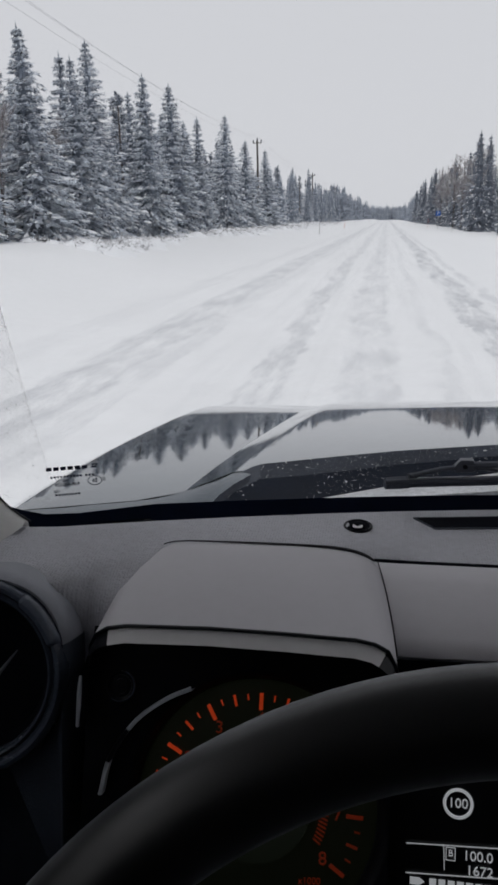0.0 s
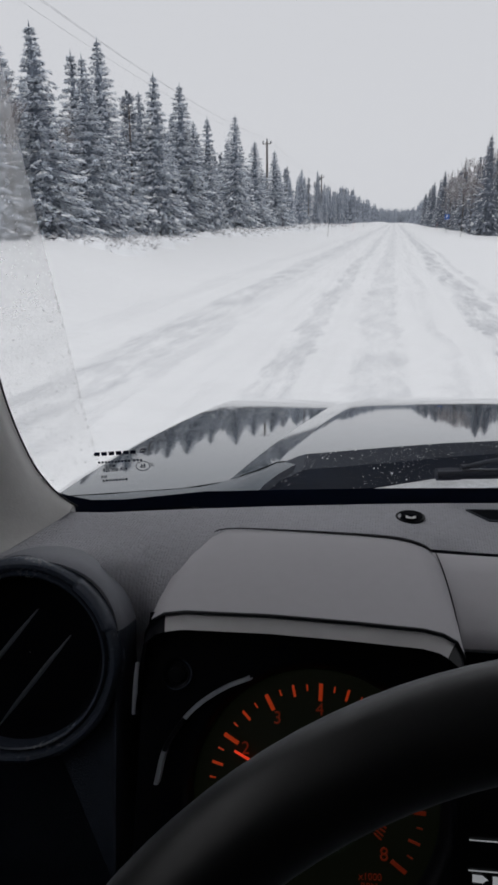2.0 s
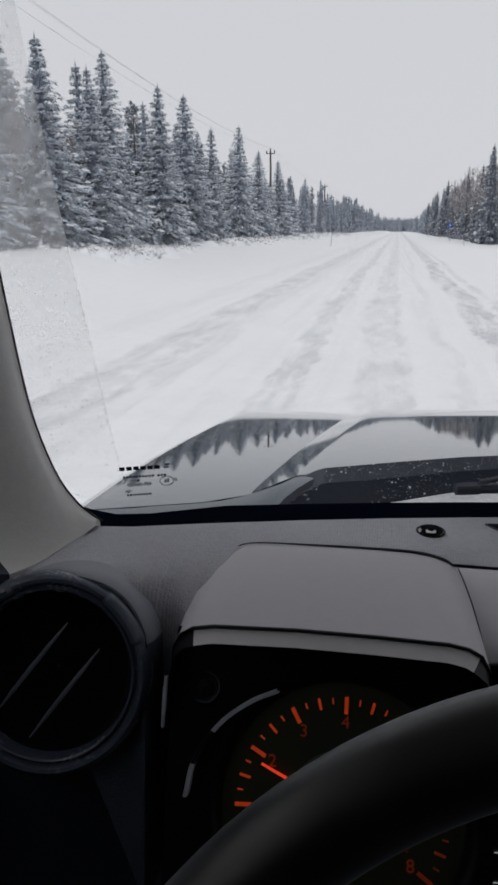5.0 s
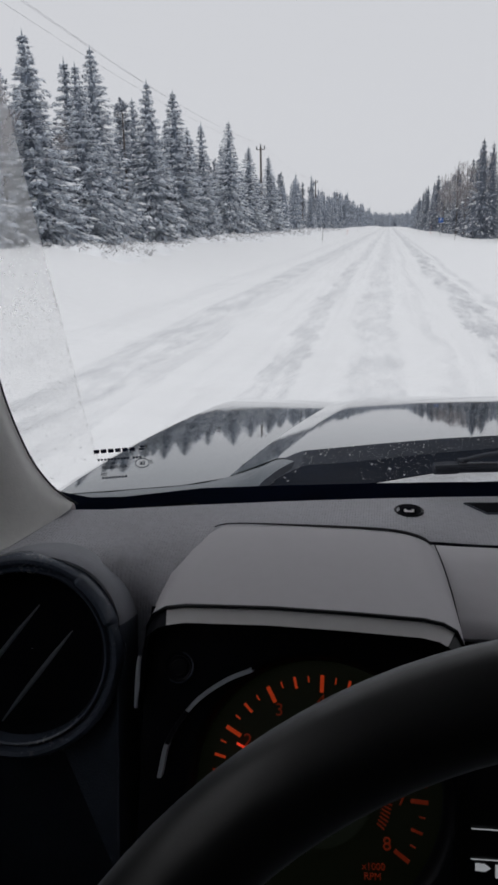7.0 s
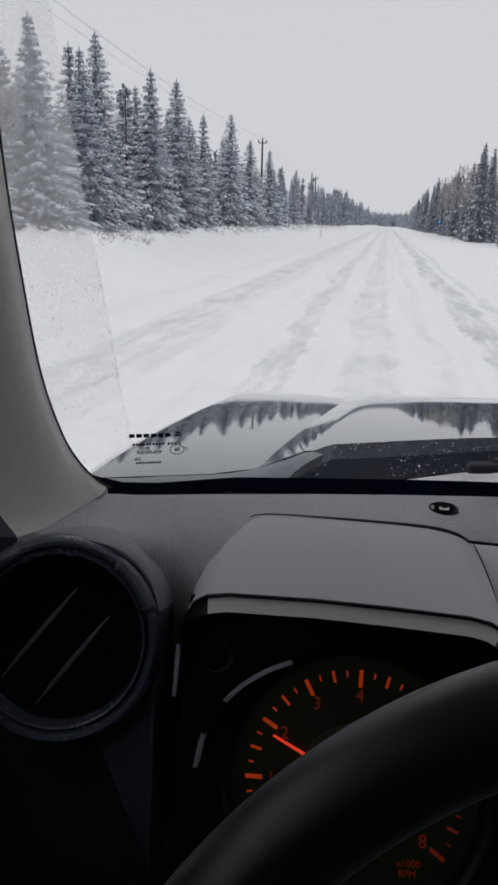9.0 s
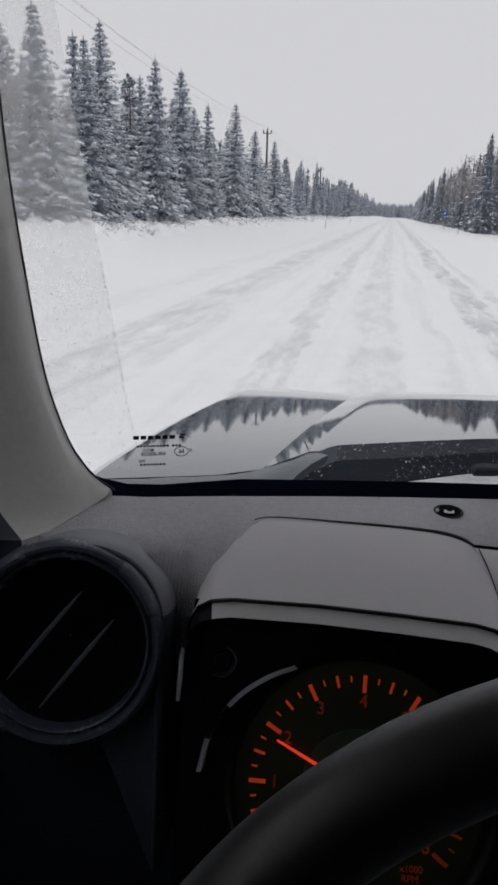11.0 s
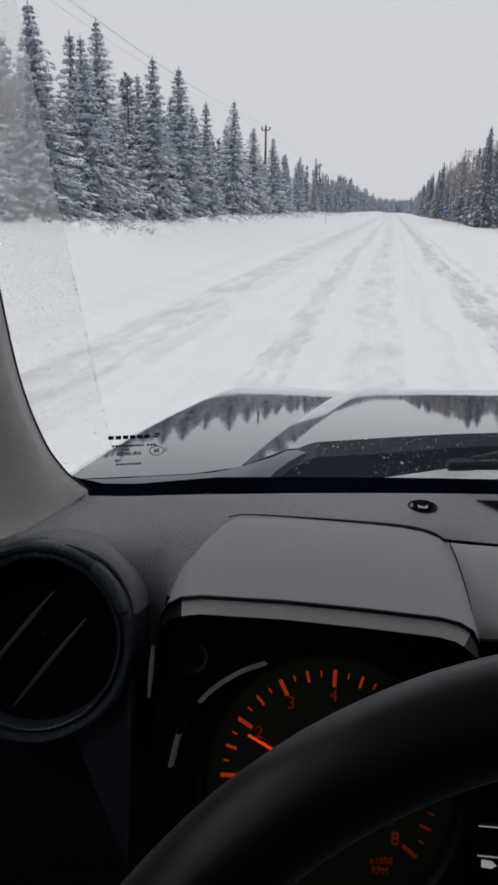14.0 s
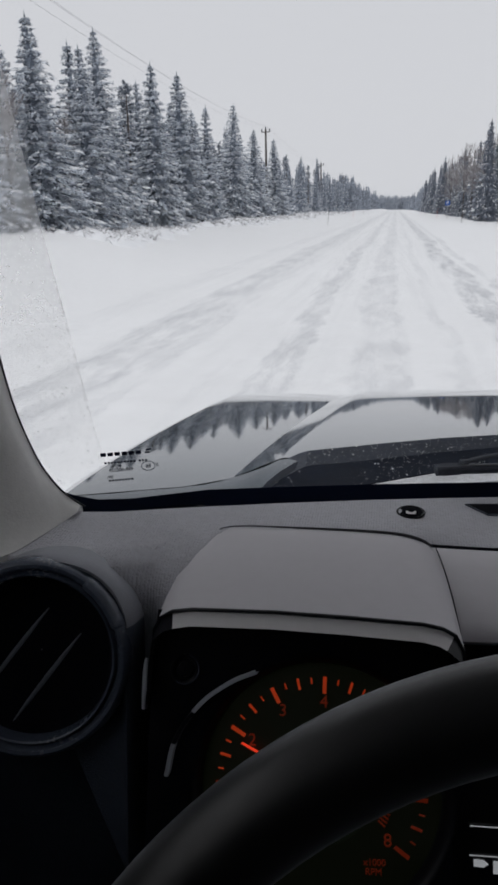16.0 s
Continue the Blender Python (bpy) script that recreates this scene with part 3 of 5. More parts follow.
class Forest:
    """Plants a kind of tree again and again on shared meshes."""

    def __init__(self, name, kinds, label, category, group):
        self.name, self.kinds, self.label, self.category, self.group = name, kinds, label, category, group
        self.made = {}

    def plant(self, which, x, y, size, turn, slim=1.0):
        m = Matrix.LocRotScale((x, y, ground_height(x, y) - 0.05), Euler((0, 0, turn)), (size * slim, size * slim, size))
        if which not in self.made:
            ob = tree_kind(self.name, self.kinds[which], self.label, self.category, self.group)
            ob.matrix_basis = m
            self.made[which] = ob
        else:
            ob = copy_thing(self.made[which], m)
            ob.matrix_basis = m
        return ob


spruces = Forest("spruce_tree", NEAR, "tall dark spruce laden with fresh snow beside the road", "tree", "spruces along the road")
far_spruces = Forest("spruce_tree", MID, "dark spruce dusted with snow in the roadside forest", "tree", "spruces of the forest edge")
pines = Forest("pine_tree", PINES, "slim pine with a bare brown trunk and frosted crown", "tree", "pines of the forest edge")
birches = Forest("bare_birch", BARE, "leafless brown birch among the roadside spruces", "tree", "bare birches")

darker_spruces = Forest("spruce_tree", DARKER, "dark green-black spruce with little snow on its sheltered side", "tree", "dark spruces across the road")

rnd = random.Random(5)
# the left edge, tree by tree: across, ahead, height in metres
for k, (x, y, h) in enumerate((
        (-13.6, 24, 7.0), (-12.9, 27.4, 7.7), (-15.6, 29, 8.3), (-12.7, 31.6, 7.5), (-17.5, 33, 9.6), (-13.6, 35.6, 9.0), (-15.9, 38, 9.0), (-12.6, 40.5, 8.4), (-14.4, 43.5, 8.0), (-12.8, 46.6, 8.9),
        (-17.6, 46, 9.4), (-15.2, 49, 8.2), (-12.7, 52.5, 7.6), (-14.6, 56.5, 8.0), (-12.5, 60.5, 8.7), (-17.2, 60, 8.8), (-14.2, 66, 7.4), (-12.8, 71, 7.9), (-15.0, 76, 7.6), (-12.6, 82, 8.0))):
    spruces.plant(k % 6, x, y, h / 9.0, rnd.uniform(0, 6.28), rnd.uniform(1.15, 1.55))
for k, (x, y) in enumerate(((-14.3, 41.5), (-13.4, 48.6), (-14.0, 54.0))):
    pines.plant(k % 3, x, y, rnd.uniform(0.68, 0.80), rnd.uniform(0, 6.28), 1.2)
# frosted bare birches at the wood's near end
for k, (x, y, h) in enumerate(((-12.9, 24.9, 5.2), (-13.9, 26.2, 5.8), (-14.0, 30.2, 5.6), (-14.2, 33.6, 5.6))):
    birches.plant(k % 3, x, y, h / 9.0, rnd.uniform(0, 6.28), 0.9)
for k in range(46):
    y = 20 + k * 1.6 + rnd.uniform(-1, 1)
    x = -18 - rnd.uniform(0, 8)
    if rnd.random() < 0.4:
        pines.plant(k % 3, x + 3, y, rnd.uniform(0.68, 0.86), rnd.uniform(0, 6.28))
    else:
        far_spruces.plant(k % 4, x, y, rnd.uniform(0.66, 0.96), rnd.uniform(0, 6.28), rnd.uniform(0.9, 1.2))
for k in range(96):
    y = 84 + k * 1.5 + rnd.uniform(-1, 1)
    x = -12.3 - abs(rnd.gauss(0, 3.5))
    if rnd.random() < 0.12:
        pines.plant(k % 3, x, y, rnd.uniform(0.6, 0.85), rnd.uniform(0, 6.28))
    else:
        far_spruces.plant(k % 4, x, y, 0.60 + 0.42 * rnd.random() ** 1.6, rnd.uniform(0, 6.28), rnd.uniform(0.9, 1.2))
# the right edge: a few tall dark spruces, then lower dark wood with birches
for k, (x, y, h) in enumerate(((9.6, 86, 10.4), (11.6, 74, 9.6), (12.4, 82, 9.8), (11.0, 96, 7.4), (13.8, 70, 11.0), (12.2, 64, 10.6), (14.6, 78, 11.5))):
    darker_spruces.plant(k % 4, x, y, h / 9.0, rnd.uniform(0, 6.28), rnd.uniform(0.9, 1.1))
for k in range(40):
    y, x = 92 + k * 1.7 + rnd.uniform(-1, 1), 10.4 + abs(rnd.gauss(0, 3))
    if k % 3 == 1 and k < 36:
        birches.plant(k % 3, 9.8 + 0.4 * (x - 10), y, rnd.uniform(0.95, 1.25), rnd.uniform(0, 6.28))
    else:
        darker_spruces.plant(k % 4, x, y, rnd.uniform(0.95, 1.32), rnd.uniform(0, 6.28), 1.15)
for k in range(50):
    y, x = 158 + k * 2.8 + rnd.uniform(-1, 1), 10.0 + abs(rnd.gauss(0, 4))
    darker_spruces.plant(k % 4, x, y, rnd.uniform(1.05, 1.45), rnd.uniform(0, 6.28), 1.15)


def far_wood(name, label, places, seed, mat=FAR_NEEDLES):
    """Many small far spruces in one sheet of stuff."""
    r = random.Random(seed)
    kinds = []
    for s in range(3):
        t, c, w = spruce_mesh(200 + s + seed, 12.0, 2.2, 11, 6, 4, 0, 0.6, 0.9)
        kinds.append((np.array([tuple(p) for p in c[0]]), c[1]))
    verts, faces, n = [], [], 0
    for x, y, size in places:
        v, f = kinds[r.randrange(3)]
        a = r.uniform(0, 6.28)
        rot = np.array(((math.cos(a), -math.sin(a), 0), (math.sin(a), math.cos(a), 0), (0, 0, 1)))
        verts.append(v @ rot.T * size + np.array((x, y, ground_height(x, y))))
        faces += [tuple(i + n for i in q) for q in f]
        n += len(v)
    ob = new(name, mesh(name, np.concatenate(verts), faces, mat, False))
    tagged(ob, label, "forest", kind="stuff")


r2 = random.Random(8)
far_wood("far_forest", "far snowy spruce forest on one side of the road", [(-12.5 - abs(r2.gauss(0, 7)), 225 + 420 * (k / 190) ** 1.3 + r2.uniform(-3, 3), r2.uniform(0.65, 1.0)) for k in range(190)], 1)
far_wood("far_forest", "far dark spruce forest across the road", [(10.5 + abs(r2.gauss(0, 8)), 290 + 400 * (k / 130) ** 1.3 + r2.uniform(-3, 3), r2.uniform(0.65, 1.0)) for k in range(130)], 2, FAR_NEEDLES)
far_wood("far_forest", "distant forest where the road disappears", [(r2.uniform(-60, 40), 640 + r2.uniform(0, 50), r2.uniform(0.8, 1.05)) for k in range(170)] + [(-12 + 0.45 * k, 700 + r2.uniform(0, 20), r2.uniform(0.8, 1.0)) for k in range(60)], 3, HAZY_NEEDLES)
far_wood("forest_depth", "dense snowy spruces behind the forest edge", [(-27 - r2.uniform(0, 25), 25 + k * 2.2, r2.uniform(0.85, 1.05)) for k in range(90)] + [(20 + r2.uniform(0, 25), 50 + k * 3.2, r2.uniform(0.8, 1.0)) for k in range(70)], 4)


def bushes():
    """Low frosted scrub at the foot of the forest."""
    r = random.Random(21)
    v, f, sv, sf, bv, bf = [], [], [], [], [], []
    for k in range(760):
        y = 24 + 125 * r.random() ** 1.0
        x = -9.2 - abs(r.gauss(0, 1.7)) - 0.5 * math.sin(y * 0.21)
        p = Vector((x, y, ground_height(x, y)))
        for j in range(4 if k % 3 == 0 else 1):
            d = Vector((r.uniform(-0.6, 0.6), r.uniform(-0.6, 0.6), r.uniform(0.3, 1))).normalized()
            ln = r.uniform(0.2, 0.6)
            q = p + Vector((r.uniform(-0.3, 0.3), r.uniform(-0.3, 0.3), -0.05))
            a = d.cross(Vector((0.1, 0.3, 1))).normalized() * 0.011
            n = len(v)
            v += [q + a, q - a, q + d.cross(a) * 1.2, q + d * ln]
            f += [(n, n + 1, n + 3), (n + 1, n + 2, n + 3), (n + 2, n, n + 3)]
        s = 0.14 + 0.60 * r.random() ** 2
        p.z -= 0.16 * s
        for j in range(9):
            a, h = r.uniform(0, 6.28), r.uniform(0.1, 0.6)
            q = p + Vector((math.cos(a) * s * r.uniform(0.3, 1.15), math.sin(a) * s * r.uniform(0.3, 1.15), s * h))
            d = Vector((math.cos(a), math.sin(a), r.uniform(-0.4, 0.9))).normalized() * (0.08 + 0.24 * s)
            e = d.cross(Vector((r.uniform(-1, 1), r.uniform(-1, 1), 0.4))).normalized() * (0.012 + 0.018 * s)
            m = len(bv)
            bv += [q + e, q - e, q + Vector((0, 0, 0.02 + 0.04 * s)), q + d]
            bf += [(m, m + 2, m + 3), (m + 2, m + 1, m + 3), (m + 1, m, m + 3)]
        n = len(sv)
        for i in range(8):
            a = i * math.pi / 4
            sv.append(p + Vector((math.cos(a) * s * r.uniform(0.8, 1.4), math.sin(a) * s * r.uniform(0.8, 1.4), -0.08)))
        for i in range(8):
            a = i * math.pi / 4
            sv.append(p + Vector((math.cos(a) * s * 0.6, math.sin(a) * s * 0.6, s * r.uniform(0.2, 0.42))))
        sv.append(p + Vector((r.uniform(-0.2, 0.2) * s, 0, s * r.uniform(0.42, 0.6))))
        for i in range(8):
            m = (i + 1) % 8
            sf += [(n + i, n + m, n + 8 + m, n + 8 + i), (n + 8 + i, n + 8 + m, n + 16)]
    ob = new("scrub", mesh("scrub", v, f, TWIGS, False))
    tagged(ob, "frosted low scrub twigs sticking out of the snow bank", "scrub", kind="stuff")
    ob = new("brushwood", mesh("brushwood", bv, bf, BRUSH, False))
    tagged(ob, "frosted brown brushwood poking through snow along the forest edge", "brushwood", kind="stuff")
    ob = new("snow_clumps", mesh("snow_clumps", sv, sf, SNOW, True))
    tagged(ob, "rounded snow clumps on scrub along the forest edge", "snow", kind="stuff")


bushes()


# ---- power line ----
def power_pole(at, height):
    ob = thing("power_pole", "weathered wooden power pole with a crossarm and insulators", "power pole", "power poles", at=at)
    solid("mast", *tube([(0, 0, -0.5), (0, 0, height * 0.5), (0, 0, height)], [0.17, 0.14, 0.11], 10), POLE_WOOD, ob)
    solid("crossarm", *tube([(-0.52, 0, height - 0.30), (0.52, 0, height - 0.30)], 0.055, 6), POLE_WOOD, ob)
    for x in (-0.47, 0.0, 0.47):
        z = height - 0.25 if x else height
        solid("insulator", *tube([(x, 0, z - 0.05), (x, 0, z + 0.12), (x, 0, z + 0.26), (x, 0, z + 0.32)], [0.045, 0.075, 0.06, 0.02], 8), DARK, ob)
    return ob


POLES = [(-15.4, y) for y in (-46, 24, 94, 164, 234)]
for x, y in POLES:
    power_pole((x, y, ground_height(x, y)), 9.9)
for dx in (-0.47, 0.0, 0.47):
    line = []
    for (xa, ya), (xb, yb) in zip(POLES, POLES[1:]):
        za, zb = ground_height(xa, ya) + 10.0, ground_height(xb, yb) + 10.0
        lift = 0.25 if dx == 0 else 0.0
        line += [(xa + dx, ya + (yb - ya) * s / 10, za + (zb - za) * s / 10 + lift - 0.9 * 4 * (s / 10) * (1 - s / 10)) for s in range(10)]
    wire = solid("power_line", *tube(line, 0.007, 5), WIRE)
    tagged(wire, "thin grey overhead wire sagging between the poles", "power line", "overhead wires")


# ---- roadside marks ----
def snow_stake(at, lean, mat, label):
    ob = thing("snow_stake", label, "snow stake", "snow stakes", at=at)
    solid("stick", *tube([(0, 0, -0.3), (lean * 0.5, 0, 0.6), (lean, 0, 1.25)], [0.02, 0.018, 0.013], 6), mat, ob)
    solid("reflector", *tube([(lean * 0.86, 0, 1.0), (lean * 0.94, 0, 1.13)], 0.024, 6), WHITE, ob)


for k, y in enumerate((30, 74, 118, 162)):
    for x in ((-6.3, 6.0) if k else (6.0,)):
        snow_stake((x, y, ground_height(x, y)), (-0.25, 0.1, 0.15)[k % 3], MARKER_RED if k % 2 == 0 else POLE_WOOD, "leaning faded red snow stake in the road bank" if k % 2 == 0 else "thin wooden snow stake in the road bank")


def letters(name, text, mat, parent, origin, right, up, size, lift=0.0, label="", mirror=False, align="CENTER", bold=0.0):
    """Lettering as a thin mesh, laid on the plane of right and up."""
    cu = bpy.data.curves.new(name, "FONT")
    cu.body, cu.size, cu.align_x, cu.align_y, cu.extrude, cu.offset = text, size, align, "CENTER", 0.0004, bold * size
    tmp = bpy.data.objects.new(name, cu)
    scene.collection.objects.link(tmp)
    me = bpy.data.meshes.new_from_object(tmp.evaluated_get(bpy.context.evaluated_depsgraph_get()))
    bpy.data.objects.remove(tmp)
    r, u = Vector(right).normalized(), Vector(up).normalized()
    nrm = r.cross(u)
    if mirror:
        me.transform(Matrix.Diagonal((-1, 1, 1, 1)))
    m = Matrix((r, u, nrm)).transposed().to_4x4()
    m.translation = Vector(origin) + nrm * lift
    me.transform(m)
    me.materials.clear()
    me.materials.append(mat)
    ob = new(name, me)
    ob.parent = parent
    return tagged(ob, label) if label else ob


def parking_sign(at):
    ob = thing("parking_sign", "blue square parking sign on a thin steel post", "road sign", at=at)
    solid("post", *tube([(0, 0, -0.4), (0, 0, 2.3)], 0.03, 8), STEEL, ob)
    solid("panel", *slab([(-0.3, -0.035, 1.65), (0.3, -0.035, 1.65), (0.3, -0.035, 2.25), (-0.3, -0.035, 2.25)], (0, 1, 0), 0.006), SIGN_BLUE, ob, smooth=False)
    letters("letter", "P", WHITE, ob, (0, -0.04, 1.95), (1, 0, 0), (0, 0, 1), 0.55)


parking_sign((6.6, 104, ground_height(6.6, 104)))


# ---- the car ----
car = thing("car", "grey compact off-road car, seen from the driver's seat", "car")
car.matrix_basis = Matrix.LocRotScale((0, 0, 1.5 - 1.5 * CABIN), None, (CABIN, CABIN, CABIN))


def ws_edge(x):
    """How far ahead the dashboard meets the windscreen."""
    u = min(x, 1.25 - x) - 0.169
    return 0.943 + 0.26 * u - 0.13 * u * u


def dash_z(x, y):
    return 1.1095 - 0.0542 * min(x, 0.5) + 0.0522 * y


def glass_y(x, z):
    return max(ws_edge(x) + 0.032, 0.815 if x < 0.6 else 0.0) - 0.10 * (z - 1.17)


XS = [-0.46 + 0.05 * k for k in range(44)]


# bonnet
NOSE = 1.98


def bonnet_top(y):
    """Height of the bonnet: nearly level, then a long roll down to the nose."""
    u = min(y, 1.62)
    z = 1.5 - u * (0.334 - 0.1566 * (1 - (1.03 / u) ** 1.73))
    d = max(0.0, y - 1.62)
    return z - 0.1246 * d - 0.205 * d * d - 300 * max(0.0, y - 1.93) ** 3


def bonnet_rear(x):
    pts = ((-0.50, 0.79), (-0.393, 0.838), (-0.328, 0.861), (-0.262, 0.883), (-0.210, 0.908), (-0.180, 0.945), (-0.143, 1.005), (-0.0886, 1.021), (0.105, 1.100), (0.255, 1.147), (0.55, 1.20))
    x = min(x, 1.1 - x)
    for (a, ya), (b, yb) in zip(pts, pts[1:]):
        if x <= b:
            return ya + (yb - ya) * max(0.0, (x - a)) / (b - a)
    return pts[-1][1]


def bonnet_profile(c):
    """Across the bonnet from the outer panel over the crease to the raised middle."""
    return ((c - 0.12, 0.0005), (c - 0.05, 0.0008), (c - 0.006, 0.001), (c, 0.001), (c + 0.046, 0.0108), (c + 0.050, 0.0114), (c + 0.056, 0.0118), (c + 0.066, 0.0122),
            (c + 0.10, 0.013), (c + 0.2, 0.0146), (c + 0.35, 0.016), (c + 0.5, 0.017))


def bonnet_rise(x):
    line = bonnet_profile(-0.120 + 0.115 * (bonnet_rear(x) - 1.5))
    for (a, za), (b, zb) in zip(line, line[1:]):
        if a <= x <= b:
            return za + (zb - za) * (x - a) / (b - a)
    return 0.0


def bonnet():
    def left(y):
        return -0.397 + 0.046 * (y - 0.84) + max(0, y - 1.66) ** 2 * 0.20

    rings = []
    rows = [0.80 + 0.04 * k for k in range(20)] + [1.58, 1.60, 1.615, 1.63, 1.645, 1.66, 1.675, 1.69, 1.71, 1.73, 1.745, 1.76, 1.77, 1.78, 1.79]
    for y0 in rows:
        xl = left(0.85 + (y0 - 0.80) / 0.99 * (NOSE - 0.85))
        mid = 0.55
        row = []
        for k in range(19):
            if k < 6:
                x, dz = ((xl - 0.05, -0.45), (xl - 0.045, -0.10), (xl - 0.030, -0.030), (xl - 0.014, -0.009), (xl + 0.004, -0.0015), (xl + 0.026, 0.0))[k]
            else:
                y = y0
                for _ in range(4):
                    c = -0.120 + 0.115 * (y - 1.5)
                    x, dz = (bonnet_profile(c) + ((mid, 0.018),))[k - 6]
                    y = bonnet_rear(x) + (y0 - 0.80) / 0.99 * (NOSE - bonnet_rear(x))
            y = bonnet_rear(x) + (y0 - 0.80) / 0.99 * (NOSE - bonnet_rear(x))
            swell = (0.004 + 0.005 * max(0.0, min(1.0, (x + 0.09) / 0.30))) * ((y0 - 0.80) / 0.99) ** 1.5
            row.append((x, y, bonnet_top(y) + dz + swell))
        rings.append(row + [(2 * mid - x, y, z) for x, y, z in reversed(row[:-1])])
    rings.insert(0, [(x, y + 0.002, z - 0.03) for x, y, z in rings[0]])
    rings.append([(x, NOSE + 0.01, z - 0.35) for x, y, z in rings[-1]])
    v, f = loft(rings)
    return solid("bonnet", v, f, PAINT, car, "glossy silver-grey bonnet with a raised centre, reflecting the trees", crease=7)


bonnet()

# cowl below the windscreen
rows = [[(-0.090, 1.020, 1.178), (0.02, 1.062, 1.180), (0.105, 1.097, 1.180), (0.255, 1.143, 1.180), (0.55, 1.195, 1.180), (1.2, 1.12, 1.178)],
        [(-0.090, 0.996, 1.163), (0.01, 1.042, 1.161), (0.10, 1.082, 1.162), (0.252, 1.134, 1.165), (0.55, 1.18, 1.165), (1.2, 1.10, 1.163)],
        [(-0.144, 0.942, 1.1475), (-0.02, 0.966, 1.146), (0.088, 1.035, 1.146), (0.252, 1.110, 1.147), (0.55, 1.16, 1.147), (1.2, 1.09, 1.146)]]
rows = [[(x, y + 0.004, z - 0.05) for x, y, z in rows[0]]] + rows + [[(x, y, z - 0.05) for x, y, z in rows[2]]]
cowl = solid("cowl", *loft(rows[2:]), BLACK_PLASTIC, car, "black plastic cowl sprinkled with snow grains", crease=20)
solid("cowl_ridge", *loft(rows[:3]), SLATE, cowl, "dusty slate-grey upper ridge of the cowl", crease=20)
solid("cowl_flank", *loft([[rows[k][0] for k in (1, 2, 3)], [(rows[k][0][0] - 0.012, rows[k][0][1] - 0.004, rows[k][0][2] - 0.003) for k in (1, 2, 3)], [(rows[k][0][0] - 0.034, rows[k][0][1] - 0.012, rows[k][0][2] - 0.012) for k in (1, 2, 3)]]), SLATE, cowl)
r3 = random.Random(3)
flake = mesh("snow_grain", [(0.003, 0, 0), (-0.002, 0.0025, 0), (-0.002, -0.0025, 0), (0, 0, 0.002)], [(0, 1, 3), (1, 2, 3), (2, 0, 3)], SNOW)
for k in range(290):
    s, q = 4.3 * r3.random() ** 1.4, r3.uniform(0, 1.98)
    i, j = int(s), int(q)
    a, b = Vector(rows[1 + j][i]).lerp(Vector(rows[1 + j][i + 1]), s - i), Vector(rows[2 + j][i]).lerp(Vector(rows[2 + j][i + 1]), s - i)
    g = new("snow_grain", flake)
    s1 = 0.13 + 0.75 * r3.random() ** 2.5
    g.matrix_basis = Matrix.LocRotScale(a.lerp(b, q - j), Euler((r3.uniform(-0.5, 0.5), r3.uniform(-0.5, 0.5), r3.uniform(0, 6))), [s1 * 0.9, s1 * r3.uniform(0.7, 1.8), s1 * 0.4])
    g.parent = cowl
dv0, df0 = [], []
for k in range(700):
    q, b = 4.3 * r3.random() ** 1.3, r3.uniform(0, 1.98)
    i, j = int(q), int(b)
    p = Vector(rows[1 + j][i]).lerp(Vector(rows[1 + j][i + 1]), q - i).lerp(Vector(rows[2 + j][i]).lerp(Vector(rows[2 + j][i + 1]), q - i), b - j)
    r, n = r3.uniform(0.0002, 0.0007), len(dv0)
    dv0 += [p + Vector((r, 0, 0)), p + Vector((-r * 0.6, r, 0.0002)), p + Vector((-r * 0.5, -r, 0)), p + Vector((0, 0, r))]
    df0 += [(n, n + 1, n + 3), (n + 1, n + 2, n + 3), (n + 2, n, n + 3)]
dust = solid("snow_dust", dv0, df0, SNOW, cowl, smooth=False)
tagged(dust, kind="stuff")
v, f = loft([[(-0.06, 0.957, 1.1445), (-0.02, 0.968, 1.1445), (0.088, 1.038, 1.1445), (0.252, 1.112, 1.1455), (0.55, 1.165, 1.1455), (1.2, 1.09, 1.144)],
             [(-0.06, 0.940, 1.143), (-0.02, 0.948, 1.144), (0.088, 0.985, 1.146), (0.252, 1.03, 1.147), (0.55, 1.085, 1.147), (1.2, 1.03, 1.146)],
             [(-0.06, 0.935, 1.11), (-0.02, 0.943, 1.11), (0.088, 0.972, 1.11), (0.252, 1.012, 1.11), (0.55, 1.067, 1.11), (1.2, 1.01, 1.11)]])
strip = []
for drop, back in ((0.0006, 0.0), (0.0016, 0.02), (0.004, 0.04), (0.0085, 0.06), (0.016, 0.075), (0.05, 0.085)):
    end = -0.092 - 0.75 * back
    strip.append([(x, bonnet_rear(x) - back * (0.55 + 0.45 * min(1, (x + 0.42) / 0.25)), bonnet_top(bonnet_rear(x)) + bonnet_rise(x) * (1 - back * 4) - drop) for x in [-0.43 + (end + 0.43) * k / 16 for k in range(17)]])
solid("scuttle_end", *loft([[Vector(q[-1]) + Vector(d) for q in strip] for d in ((0, 0, 0.0002), (0.010, 0.002, -0.012), (0.022, 0.004, -0.040))]), SLATE, car, "slate-grey end of the scuttle beside the cowl")
v2s, f2s = loft(strip)
solid("scuttle", v2s, f2s, PAINT, car, "silver-grey painted scuttle strip below the windscreen", crease=50)
solid("cowl_snow", v, f, SLUSH, car, "thin snow lying along the windscreen's foot")

